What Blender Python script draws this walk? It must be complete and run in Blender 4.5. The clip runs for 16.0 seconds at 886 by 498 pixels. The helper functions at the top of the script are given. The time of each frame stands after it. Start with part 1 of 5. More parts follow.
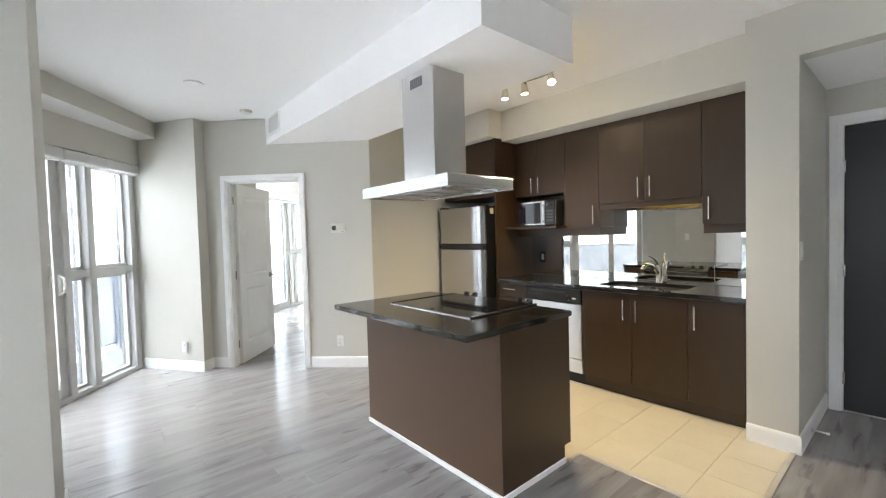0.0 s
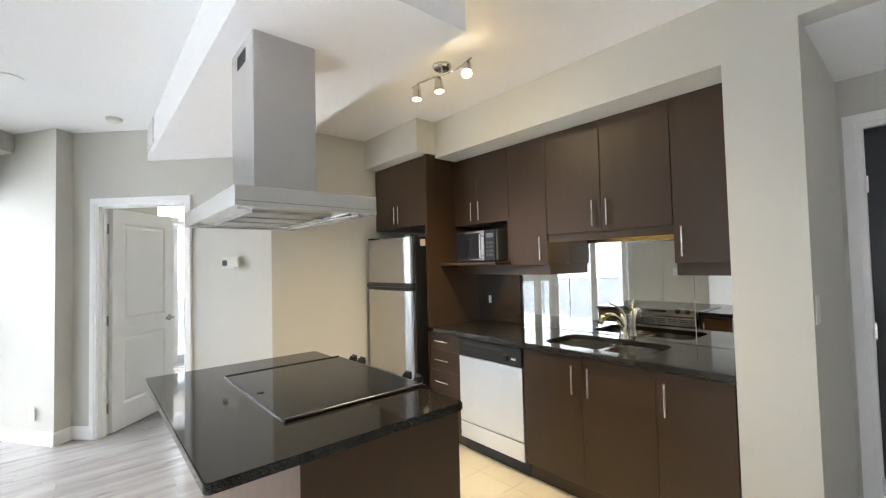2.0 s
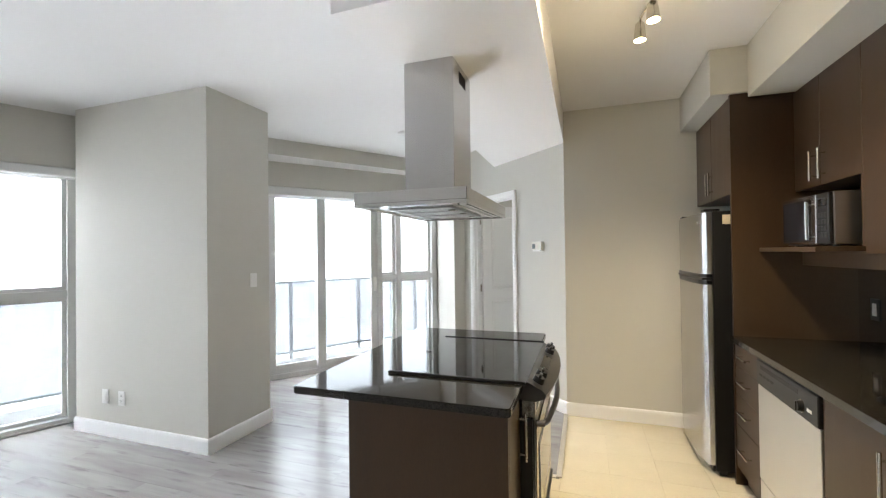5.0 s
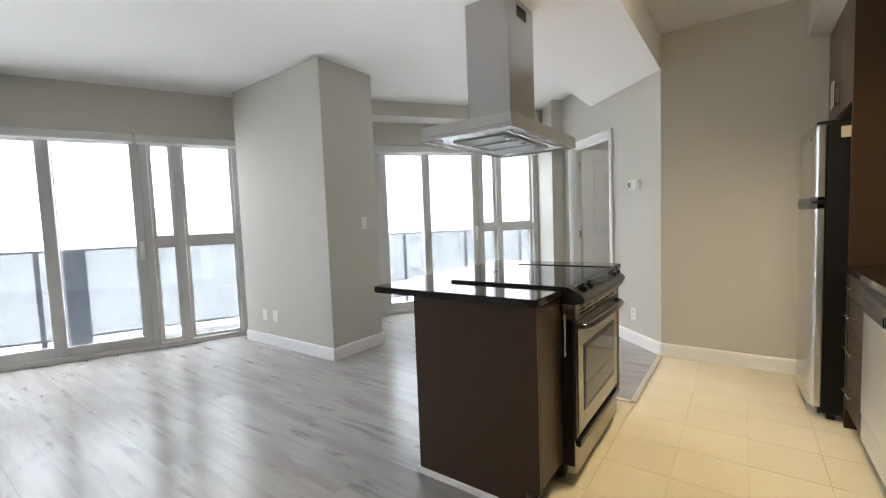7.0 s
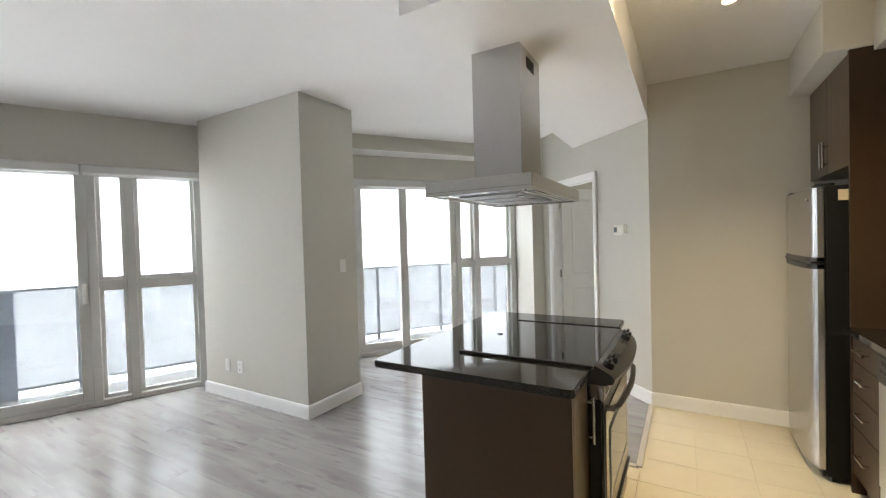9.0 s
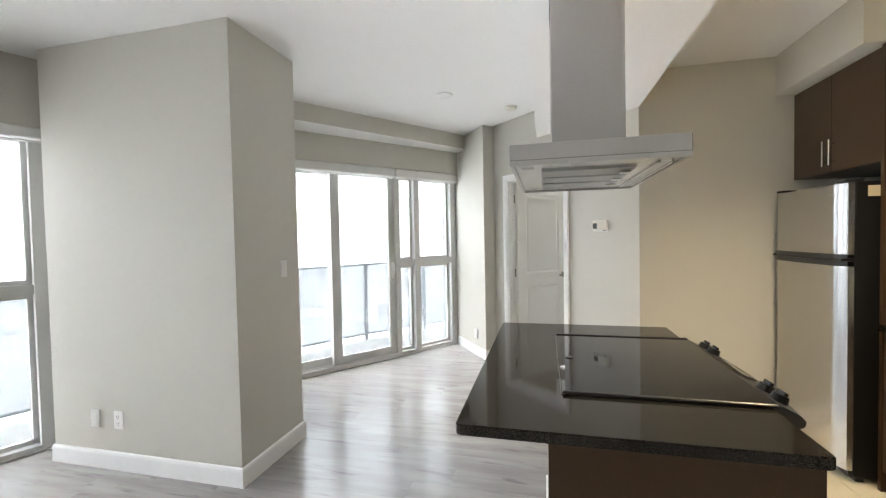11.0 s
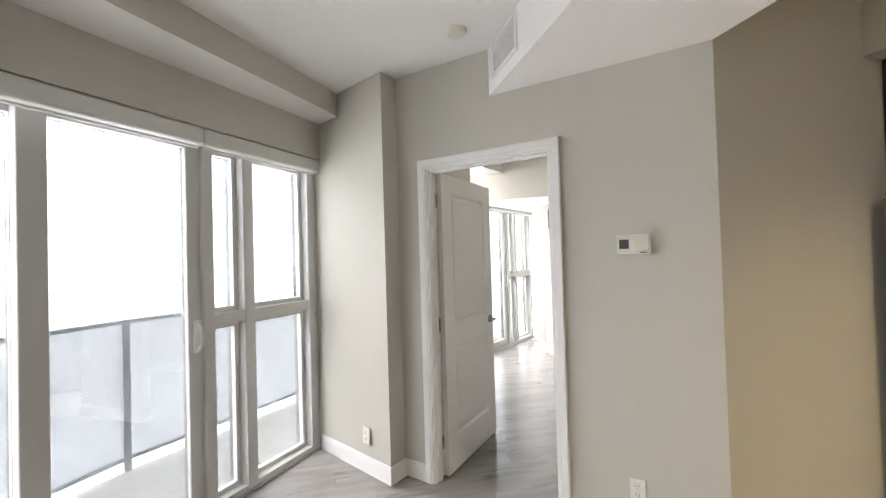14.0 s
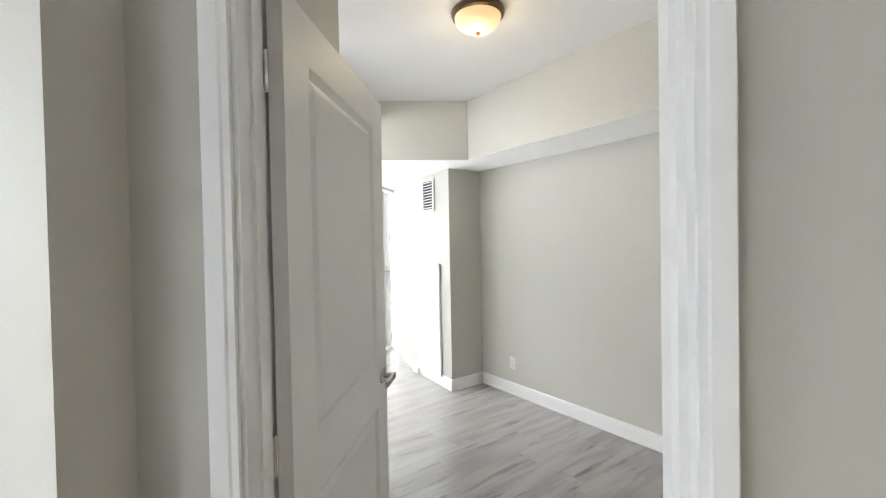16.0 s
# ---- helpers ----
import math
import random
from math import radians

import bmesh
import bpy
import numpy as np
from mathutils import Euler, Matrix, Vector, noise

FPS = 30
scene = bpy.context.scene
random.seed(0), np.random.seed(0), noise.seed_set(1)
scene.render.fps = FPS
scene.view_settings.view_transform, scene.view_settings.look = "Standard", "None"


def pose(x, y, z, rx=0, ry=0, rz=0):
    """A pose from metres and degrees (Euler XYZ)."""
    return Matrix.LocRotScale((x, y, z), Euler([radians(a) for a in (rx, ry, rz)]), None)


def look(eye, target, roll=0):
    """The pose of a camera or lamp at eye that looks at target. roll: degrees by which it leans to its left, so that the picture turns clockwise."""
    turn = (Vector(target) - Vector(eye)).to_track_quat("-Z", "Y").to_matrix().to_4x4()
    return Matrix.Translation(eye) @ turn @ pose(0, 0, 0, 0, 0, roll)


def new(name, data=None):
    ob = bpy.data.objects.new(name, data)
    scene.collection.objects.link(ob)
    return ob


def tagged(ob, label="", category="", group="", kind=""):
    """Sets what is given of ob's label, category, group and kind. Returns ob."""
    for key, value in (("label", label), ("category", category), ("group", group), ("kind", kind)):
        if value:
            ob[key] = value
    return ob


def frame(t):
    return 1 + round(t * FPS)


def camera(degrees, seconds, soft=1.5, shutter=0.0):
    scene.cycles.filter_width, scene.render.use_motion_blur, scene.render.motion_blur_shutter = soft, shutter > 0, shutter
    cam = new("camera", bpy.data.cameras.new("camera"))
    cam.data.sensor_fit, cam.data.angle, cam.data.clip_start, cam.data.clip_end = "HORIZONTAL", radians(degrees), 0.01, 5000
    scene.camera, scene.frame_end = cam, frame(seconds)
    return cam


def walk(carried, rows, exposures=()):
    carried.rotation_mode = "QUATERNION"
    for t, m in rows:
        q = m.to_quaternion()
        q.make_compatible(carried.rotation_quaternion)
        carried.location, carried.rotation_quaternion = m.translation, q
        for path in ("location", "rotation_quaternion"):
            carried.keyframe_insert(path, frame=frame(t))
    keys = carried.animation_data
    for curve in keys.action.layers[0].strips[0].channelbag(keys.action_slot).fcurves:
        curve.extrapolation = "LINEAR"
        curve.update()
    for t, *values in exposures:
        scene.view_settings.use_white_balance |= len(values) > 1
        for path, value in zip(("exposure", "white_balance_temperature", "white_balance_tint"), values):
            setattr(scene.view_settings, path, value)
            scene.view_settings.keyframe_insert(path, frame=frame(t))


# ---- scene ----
cam = camera(93.6, 16.0, soft=1.2)
PATH = [
    (0, (0.064, 0.033, 1.398), (1.365, 1.551, 1.331), -1.6),
    (0.5, (0.283, 0.077, 1.401), (1.659, 1.527, 1.349), -1.2),
    (1, (0.579, 0.14, 1.443), (1.987, 1.56, 1.435), -0.9),
    (1.5, (0.864, 0.204, 1.445), (2.268, 1.629, 1.489), -0.9),
    (2, (1.177, 0.239, 1.455), (2.479, 1.756, 1.526), -1.4),
    (2.5, (1.455, 0.169, 1.454), (2.511, 1.867, 1.491), -1.7),
    (3, (1.704, 0.12, 1.443), (2.514, 1.949, 1.43), -1.0),
    (3.5, (1.989, 0.166, 1.429), (2.536, 2.089, 1.384), -0.0),
    (4, (2.224, 0.169, 1.438), (2.343, 2.165, 1.376), -1.1),
    (4.5, (2.432, 0.121, 1.443), (2.09, 2.092, 1.431), -1.1),
    (5, (2.544, 0.025, 1.453), (1.901, 1.919, 1.472), -0.7),
    (5.2, (2.602, -0.021, 1.449), (1.884, 1.846, 1.464), -0.5),
    (7.3, (2.953, -0.07, 1.229), (1.772, 1.538, 1.088), -2.3),
    (7.5, (2.948, -0.073, 1.271), (1.772, 1.541, 1.15), -2.0),
    (8, (2.956, -0.049, 1.407), (1.78, 1.566, 1.337), -1.4),
    (8.5, (2.864, -0.035, 1.438), (1.715, 1.6, 1.374), -1.3),
    (9, (2.64, -0.018, 1.452), (1.633, 1.709, 1.411), -1.6),
    (9.5, (2.451, 0.04, 1.433), (1.569, 1.834, 1.368), -1.1),
    (9.7, (2.356, 0.084, 1.433), (1.544, 1.91, 1.368), -0.9),
    (11.8, (1.21, 0.651, 1.441), (0.966, 2.635, 1.37), -1.1),
    (12, (1.105, 0.776, 1.434), (0.941, 2.768, 1.356), -1.0),
    (12.5, (0.898, 1.084, 1.441), (0.925, 3.08, 1.322), -1.9),
    (13, (0.799, 1.475, 1.431), (0.953, 3.468, 1.369), -1.4),
    (13.5, (0.757, 1.906, 1.45), (1.029, 3.887, 1.43), 0.0),
    (14, (0.73, 2.346, 1.473), (1.182, 4.294, 1.508), -1.7),
    (14.5, (0.794, 2.758, 1.458), (1.362, 4.676, 1.451), -1.8),
    (15, (0.858, 3.203, 1.454), (1.557, 5.077, 1.438), 0.1),
    (15.5, (0.939, 3.676, 1.467), (1.889, 5.436, 1.423), -0.7),
    (16, (1.097, 4.136, 1.472), (2.279, 5.748, 1.438), -1.1),
]
EXPOSURES = [(0.0, 1.55, 6080, 11), (2.0, 1.74, 6080, 11), (4.0, 1.75, 6080, 11), (5.0, 1.63, 6130, 11), (7.5, 1.27, 6280, 11), (9.5, 1.36, 6430, 11), (12.0, 1.57, 6300, 11),
             (13.0, 1.42, 6280, 11), (13.5, 1.25, 6400, 13), (14.5, 1.11, 6760, 15), (15.5, 1.02, 6780, 15), (16.0, 1.15, 6380, 11)]
walk(cam, [(t, look(eye, target, roll)) for t, eye, target, roll in PATH], EXPOSURES)

# ---------------------------------------------------------------- sky and lamps
SKY = 18.0
world = bpy.data.worlds.new("overcast")
scene.world = world
world.use_nodes = True
wt = world.node_tree
sky = wt.nodes.new("ShaderNodeTexSky")
sky.sky_type, sky.sun_disc = "NISHITA", False
sky.sun_elevation, sky.sun_rotation = radians(50), radians(300)
sky.air_density, sky.dust_density = 1.0, 4.0
grey = wt.nodes.new("ShaderNodeMix")
grey.data_type = "RGBA"
grey.inputs[0].default_value = 0.92
grey.inputs[7].default_value = (0.97, 0.982, 1.0, 1)
tone = wt.nodes.new("ShaderNodeMix")
tone.data_type, tone.blend_type = "RGBA", "MULTIPLY"
tone.inputs[0].default_value = 1.0
tone.inputs[7].default_value = (0.1, 0.1, 0.1, 1)
wt.links.new(sky.outputs[0], tone.inputs[6])
wt.links.new(tone.outputs[2], grey.inputs[6])
wt.links.new(grey.outputs[2], wt.nodes["Background"].inputs[0])
wt.nodes["Background"].inputs[1].default_value = SKY


def spot(name, eye, target, watts, angle, color, size=0.03):
    d = bpy.data.lights.new(name, "SPOT")
    d.energy, d.spot_size, d.spot_blend, d.color, d.shadow_soft_size = watts, radians(angle), 1.0, color, size
    ob = new(name, d)
    ob.matrix_world = look(eye, target)
    return ob


def bulb(name, at, watts, color, size=0.05):
    d = bpy.data.lights.new(name, "POINT")
    d.energy, d.color, d.shadow_soft_size = watts, color, size
    ob = new(name, d)
    ob.location = at
    return ob


WARM = (1.0, 0.785, 0.475)

# ---------------------------------------------------------------- materials


def material(name, color, rough=0.5, metal=0.0, spread=0.06, scale=6.0, stretch=(1, 1, 1), bump=0.0, bump_scale=80.0,
             fine=0.0, fine_scale=120.0, coat=0.0, rough_var=0.0, emit=None, per_piece=0.0, specular=0.5):
    m = bpy.data.materials.new(name)
    m.use_nodes = True
    t, n = m.node_tree, m.node_tree.nodes
    b = n["Principled BSDF"]
    b.inputs["Roughness"].default_value, b.inputs["Metallic"].default_value = rough, metal
    b.inputs["Specular IOR Level"].default_value = specular
    b.inputs["Coat Weight"].default_value = coat
    b.inputs["Coat Roughness"].default_value = 0.08
    co = n.new("ShaderNodeTexCoord")
    mp = n.new("ShaderNodeMapping")
    mp.inputs["Scale"].default_value = stretch
    t.links.new(co.outputs["Object"], mp.inputs["Vector"])
    nz = n.new("ShaderNodeTexNoise")
    nz.inputs["Scale"].default_value, nz.inputs["Detail"].default_value = scale, 5
    t.links.new(mp.outputs[0], nz.inputs["Vector"])
    lo = [max(0, c * (1 - spread)) for c in color]
    hi = [min(1, c * (1 + spread)) for c in color]
    mix = n.new("ShaderNodeMix")
    mix.data_type = "RGBA"
    mix.inputs[6].default_value, mix.inputs[7].default_value = (*lo, 1), (*hi, 1)
    t.links.new(nz.outputs["Fac"], mix.inputs[0])
    out = mix.outputs[2]
    if fine:
        f = n.new("ShaderNodeTexNoise")
        f.inputs["Scale"].default_value, f.inputs["Detail"].default_value = fine_scale, 3
        t.links.new(mp.outputs[0], f.inputs["Vector"])
        r = n.new("ShaderNodeMapRange")
        r.inputs[1].default_value, r.inputs[2].default_value = 0.3, 0.7
        r.inputs[3].default_value, r.inputs[4].default_value = 1 - fine, 1 + fine
        t.links.new(f.outputs["Fac"], r.inputs[0])
        mu = n.new("ShaderNodeVectorMath")
        mu.operation = "SCALE"
        t.links.new(out, mu.inputs[0])
        t.links.new(r.outputs[0], mu.inputs["Scale"])
        out = mu.outputs[0]
    if per_piece:
        oi = n.new("ShaderNodeObjectInfo")
        r2 = n.new("ShaderNodeMapRange")
        r2.inputs[3].default_value, r2.inputs[4].default_value = 1 - per_piece, 1 + per_piece
        t.links.new(oi.outputs["Random"], r2.inputs[0])
        m2 = n.new("ShaderNodeVectorMath")
        m2.operation = "SCALE"
        t.links.new(out, m2.inputs[0])
        t.links.new(r2.outputs[0], m2.inputs["Scale"])
        out = m2.outputs[0]
    t.links.new(out, b.inputs["Base Color"])
    if rough_var:
        r3 = n.new("ShaderNodeMapRange")
        r3.inputs[3].default_value, r3.inputs[4].default_value = max(0.02, rough - rough_var), rough + rough_var
        t.links.new(nz.outputs["Fac"], r3.inputs[0])
        t.links.new(r3.outputs[0], b.inputs["Roughness"])
    if bump:
        g = n.new("ShaderNodeTexNoise")
        g.inputs["Scale"].default_value, g.inputs["Detail"].default_value = bump_scale, 4
        t.links.new(mp.outputs[0], g.inputs["Vector"])
        bp = n.new("ShaderNodeBump")
        bp.inputs["Strength"].default_value, bp.inputs["Distance"].default_value = bump, 0.002
        t.links.new(g.outputs["Fac"], bp.inputs["Height"])
        t.links.new(bp.outputs[0], b.inputs["Normal"])
    if emit:
        b.inputs["Emission Color"].default_value, b.inputs["Emission Strength"].default_value = (*emit[0], 1), emit[1]
    return m


def wood_floor_material():
    m = material("grey_laminate", (0.33, 0.31, 0.29), 0.205, spread=0.3, scale=1.6, specular=1.0)
    t, n = m.node_tree, m.node_tree.nodes
    b = n["Principled BSDF"]
    co = next(k for k in n if k.type == "TEX_COORD")
    oi = n.new("ShaderNodeObjectInfo")
    geo = n.new("ShaderNodeNewGeometry")
    rnd = n.new("ShaderNodeMath")
    t.links.new(oi.outputs["Random"], rnd.inputs[0])
    t.links.new(geo.outputs["Random Per Island"], rnd.inputs[1])
    sh = n.new("ShaderNodeVectorMath")
    sh.operation = "MULTIPLY_ADD"
    comb = n.new("ShaderNodeCombineXYZ")
    for k in range(3):
        t.links.new(rnd.outputs[0], comb.inputs[k])
    sh.inputs[1].default_value = (37.0, 11.0, 5.0)
    t.links.new(comb.outputs[0], sh.inputs[0])
    t.links.new(co.outputs["Object"], sh.inputs[2])

    def grain(stretch, scale, detail, distort=0.0):
        mp = n.new("ShaderNodeMapping")
        mp.inputs["Scale"].default_value = stretch
        t.links.new(sh.outputs[0], mp.inputs["Vector"])
        z = n.new("ShaderNodeTexNoise")
        z.inputs["Scale"].default_value, z.inputs["Detail"].default_value, z.inputs["Distortion"].default_value = scale, detail, distort
        t.links.new(mp.outputs[0], z.inputs["Vector"])
        return z

    def ranged(z, lo, hi, a, c):
        r = n.new("ShaderNodeMapRange")
        r.interpolation_type = "SMOOTHSTEP"
        r.inputs[1].default_value, r.inputs[2].default_value, r.inputs[3].default_value, r.inputs[4].default_value = lo, hi, a, c
        t.links.new(z, r.inputs[0])
        return r.outputs[0]

    def times(p, q):
        k = n.new("ShaderNodeMath")
        k.operation = "MULTIPLY"
        t.links.new(p, k.inputs[0])
        t.links.new(q, k.inputs[1])
        return k.outputs[0]

    broad = ranged(grain((1.0, 7.0, 1), 1.5, 2).outputs["Fac"], 0.3, 0.7, 0.0, 1.0)
    fleck = ranged(grain((1.7, 10.0, 1), 1.7, 3, 0.4).outputs["Fac"], 0.565, 0.72, 1.0, 0.60)
    lines = ranged(grain((1.2, 55.0, 1), 2.0, 3).outputs["Fac"], 0.3, 0.7, 0.975, 1.025)
    each = ranged(rnd.outputs[0], 0.0, 2.0, 0.965, 1.035)
    tint = n.new("ShaderNodeMix")
    tint.data_type = "RGBA"
    tint.inputs[6].default_value, tint.inputs[7].default_value = (0.172, 0.161, 0.151, 1), (0.236, 0.225, 0.213, 1)
    t.links.new(broad, tint.inputs[0])
    sc = n.new("ShaderNodeVectorMath")
    sc.operation = "SCALE"
    t.links.new(tint.outputs[2], sc.inputs[0])
    t.links.new(times(times(fleck, lines), each), sc.inputs["Scale"])
    t.links.new(sc.outputs[0], b.inputs["Base Color"])
    return m


def glass_material(name, tint, rough=0.0):
    m = bpy.data.materials.new(name)
    m.use_nodes = True
    t, n = m.node_tree, m.node_tree.nodes
    n.remove(n["Principled BSDF"])
    tr, gl, mx, fr = n.new("ShaderNodeBsdfTransparent"), n.new("ShaderNodeBsdfGlossy"), n.new("ShaderNodeMixShader"), n.new("ShaderNodeLayerWeight")
    tr.inputs[0].default_value = (*tint, 1)
    gl.inputs["Roughness"].default_value = rough
    fr.inputs[0].default_value = 0.5
    pw, ma = n.new("ShaderNodeMath"), n.new("ShaderNodeMath")
    pw.operation, ma.operation = "POWER", "MULTIPLY_ADD"
    pw.inputs[1].default_value, ma.inputs[1].default_value, ma.inputs[2].default_value = 5.0, 0.5, 0.03
    t.links.new(fr.outputs["Facing"], pw.inputs[0])
    t.links.new(pw.outputs[0], ma.inputs[0])
    t.links.new(ma.outputs[0], mx.inputs[0])
    t.links.new(tr.outputs[0], mx.inputs[1])
    t.links.new(gl.outputs[0], mx.inputs[2])
    t.links.new(mx.outputs[0], n["Material Output"].inputs[0])
    return m


def frosted_material(name, tint, body, share):
    m = bpy.data.materials.new(name)
    m.use_nodes = True
    t, n = m.node_tree, m.node_tree.nodes
    n.remove(n["Principled BSDF"])
    tr, df, mx = n.new("ShaderNodeBsdfTransparent"), n.new("ShaderNodeBsdfTranslucent"), n.new("ShaderNodeMixShader")
    tr.inputs[0].default_value, df.inputs[0].default_value = (*tint, 1), (*body, 1)
    mx.inputs[0].default_value = share
    t.links.new(tr.outputs[0], mx.inputs[1])
    t.links.new(df.outputs[0], mx.inputs[2])
    t.links.new(mx.outputs[0], n["Material Output"].inputs[0])
    return m


def brushed(m, amount):
    """Stretch a metal's reflections upright, as a level brushed grain does."""
    n = m.node_tree.nodes
    b = n["Principled BSDF"]
    tg = n.new("ShaderNodeTangent")
    tg.direction_type, tg.axis = "RADIAL", "Z"
    m.node_tree.links.new(tg.outputs[0], b.inputs["Tangent"])
    b.inputs["Anisotropic"].default_value, b.inputs["Anisotropic Rotation"].default_value = amount, 0.25


PAINT = material("wall_paint", (0.60, 0.584, 0.526), 0.62, spread=0.015, scale=1.2, bump=0.10, bump_scale=260, specular=0.3)
CEIL = material("ceiling_paint", (0.86, 0.855, 0.84), 0.8, spread=0.015, scale=1.5, bump=0.12, bump_scale=220, specular=0.2)
TRIM = material("white_trim", (0.89, 0.89, 0.88), 0.5, spread=0.01, scale=2, specular=0.35)
DOORW = material("door_white", (0.79, 0.785, 0.76), 0.38, spread=0.02, scale=3, bump=0.05, bump_scale=140)
ESP = material("espresso_laminate", (0.037, 0.0203, 0.0092), 0.35, spread=0.14, scale=3, stretch=(6, 6, 0.8), fine=0.12, fine_scale=60, specular=0.42, rough_var=0.04)
ESP_DARK = material("toe_kick_black", (0.012, 0.010, 0.009), 0.5, spread=0.2)
GRANITE = material("black_granite", (0.014, 0.0125, 0.0105), 0.065, spread=0.6, scale=40, fine=1.8, fine_scale=220, specular=0.45, rough_var=0.02)
STEEL = material("brushed_steel", (0.54, 0.53, 0.52), 0.22, 1.0, spread=0.02, scale=3, stretch=(1, 1, 60))
STEEL_M = material("microwave_steel", (0.50, 0.49, 0.475), 0.3, 1.0, spread=0.06, scale=2, stretch=(1, 1, 40))
STEEL_H = material("brushed_steel_flat", (0.68, 0.675, 0.665), 0.24, 1.0, spread=0.04, scale=2, stretch=(40, 1, 1), bump=0.01, bump_scale=12, rough_var=0.03)
STEEL_W = material("pale_brushed_steel", (0.68, 0.68, 0.675), 0.3, 1.0, spread=0.02, scale=3, stretch=(1, 60, 1))
for metal in (STEEL, STEEL_H, STEEL_W):
    brushed(metal, 0.85)
SINKS = material("sink_steel", (0.50, 0.47, 0.42), 0.2, 1.0, spread=0.03, scale=2)
CHROME = material("chrome", (0.62, 0.61, 0.59), 0.12, 1.0, spread=0.02)
NICKEL = material("satin_nickel", (0.62, 0.60, 0.56), 0.25, 1.0, spread=0.04)
PEWTER = material("dark_nickel", (0.36, 0.34, 0.31), 0.28, 1.0, spread=0.05)
BLACKP = material("black_plastic", (0.010, 0.010, 0.0105), 0.30, spread=0.15, specular=0.35)
BLACKM = material("black_textured_metal", (0.006, 0.006, 0.0065), 0.46, spread=0.15, bump=0.3, bump_scale=500, specular=0.25)
BLACKG = material("black_ceramic_glass", (0.006, 0.006, 0.007), 0.045, spread=0.2, specular=0.45)
WINDOW = material("window_vinyl", (0.60, 0.60, 0.585), 0.35, spread=0.03)
TRACK = material("aluminium_track", (0.60, 0.60, 0.59), 0.38, 0.8, spread=0.06)
BLIND = material("blind_cassette", (0.72, 0.72, 0.70), 0.5, spread=0.02)
PLATE = material("white_plate", (0.82, 0.81, 0.78), 0.35, spread=0.02)
IVORY = material("ivory_plastic", (0.74, 0.72, 0.63), 0.4, spread=0.02)
SLOT = material("dark_slot", (0.03, 0.03, 0.03), 0.6, spread=0.1)
DARKDOOR = material("entry_door_paint", (0.022, 0.0205, 0.021), 0.32, spread=0.1, scale=2, bump=0.06, bump_scale=120, specular=0.35)
STEEL_R = material("range_steel", (0.36, 0.345, 0.325), 0.26, 1.0, spread=0.02, scale=3, stretch=(1, 1, 60))
STEEL_K = material("black_steel", (0.10, 0.096, 0.092), 0.3, 1.0, spread=0.08, scale=2, stretch=(1, 40, 1), bump=0.03, bump_scale=12)
CONC = material("balcony_concrete", (0.62, 0.61, 0.59), 0.75, spread=0.08, scale=3, bump=0.3, bump_scale=60)
# Rail and panel greys are lightened to carry the pale outdoor haze.
RAILM = material("rail_hazed_metal", (0.48, 0.50, 0.54), 0.45, 0.2, spread=0.06)
PANELB = material("rail_hazed_panel", (0.42, 0.46, 0.54), 0.5, spread=0.06)
TILE = material("cream_porcelain", (0.60, 0.535, 0.385), 0.20, spread=0.07, scale=5, fine=0.025, fine_scale=90, per_piece=0.03, specular=0.5, rough_var=0.05)
GROUT = material("grout", (0.53, 0.47, 0.335), 0.85, spread=0.08, scale=20)
SUB = material("floor_joint", (0.17, 0.16, 0.15), 0.8, spread=0.1)
WOODF = wood_floor_material()
STRIP = material("transition_strip", (0.47, 0.43, 0.36), 0.35, 0.3, spread=0.1, stretch=(10, 1, 1))
# Strong tint holds down the brightness of the sky behind the panes.
GLASS = glass_material("dimming_glass", (0.280, 0.289, 0.291))
RAILG = frosted_material("rail_glass", (0.61, 0.614, 0.622), (0.18, 0.181, 0.184), 0.25)
MIRROR = material("mirror_silver", (0.80, 0.79, 0.76), 0.012, 1.0, spread=0.01)
SHADE = material("amber_glass", (0.75, 0.62, 0.42), 0.3, spread=0.08, emit=((1.0, 0.66, 0.30), 0.32))
BULBM = material("lit_bulb", (0.9, 0.85, 0.7), 0.3, emit=((1.0, 0.72, 0.34), 40.0))
HOODLENS = material("hood_lens", (0.6, 0.6, 0.58), 0.25, spread=0.03)
FILTER = material("hood_filter", (0.36, 0.355, 0.34), 0.42, 1.0, spread=0.12, scale=8, bump=0.5, bump_scale=300)
BRONZE = material("bronze_ring", (0.16, 0.11, 0.07), 0.35, 0.9, spread=0.1)
LCD = material("lcd_grey", (0.06, 0.07, 0.068), 0.2, spread=0.05)
UCL = material("fluorescent_tube", (0.9, 0.85, 0.6), 0.4, emit=((1.0, 0.80, 0.20), 6.0))

# ---------------------------------------------------------------- mesh helpers


def box(bm, x0, y0, z0, x1, y1, z1, bevel=0.0, seg=2, m=None):
    vs = [bm.verts.new(p) for p in ((x0, y0, z0), (x1, y0, z0), (x1, y1, z0), (x0, y1, z0), (x0, y0, z1), (x1, y0, z1), (x1, y1, z1), (x0, y1, z1))]
    fs = [bm.faces.new([vs[i] for i in f]) for f in ((3, 2, 1, 0), (4, 5, 6, 7), (0, 1, 5, 4), (1, 2, 6, 5), (2, 3, 7, 6), (3, 0, 4, 7))]
    if m is not None:
        bmesh.ops.transform(bm, matrix=m, verts=vs)
    if bevel:
        es = list({e for f in fs for e in f.edges})
        bmesh.ops.bevel(bm, geom=es, offset=bevel, segments=seg, affect="EDGES", profile=0.5)


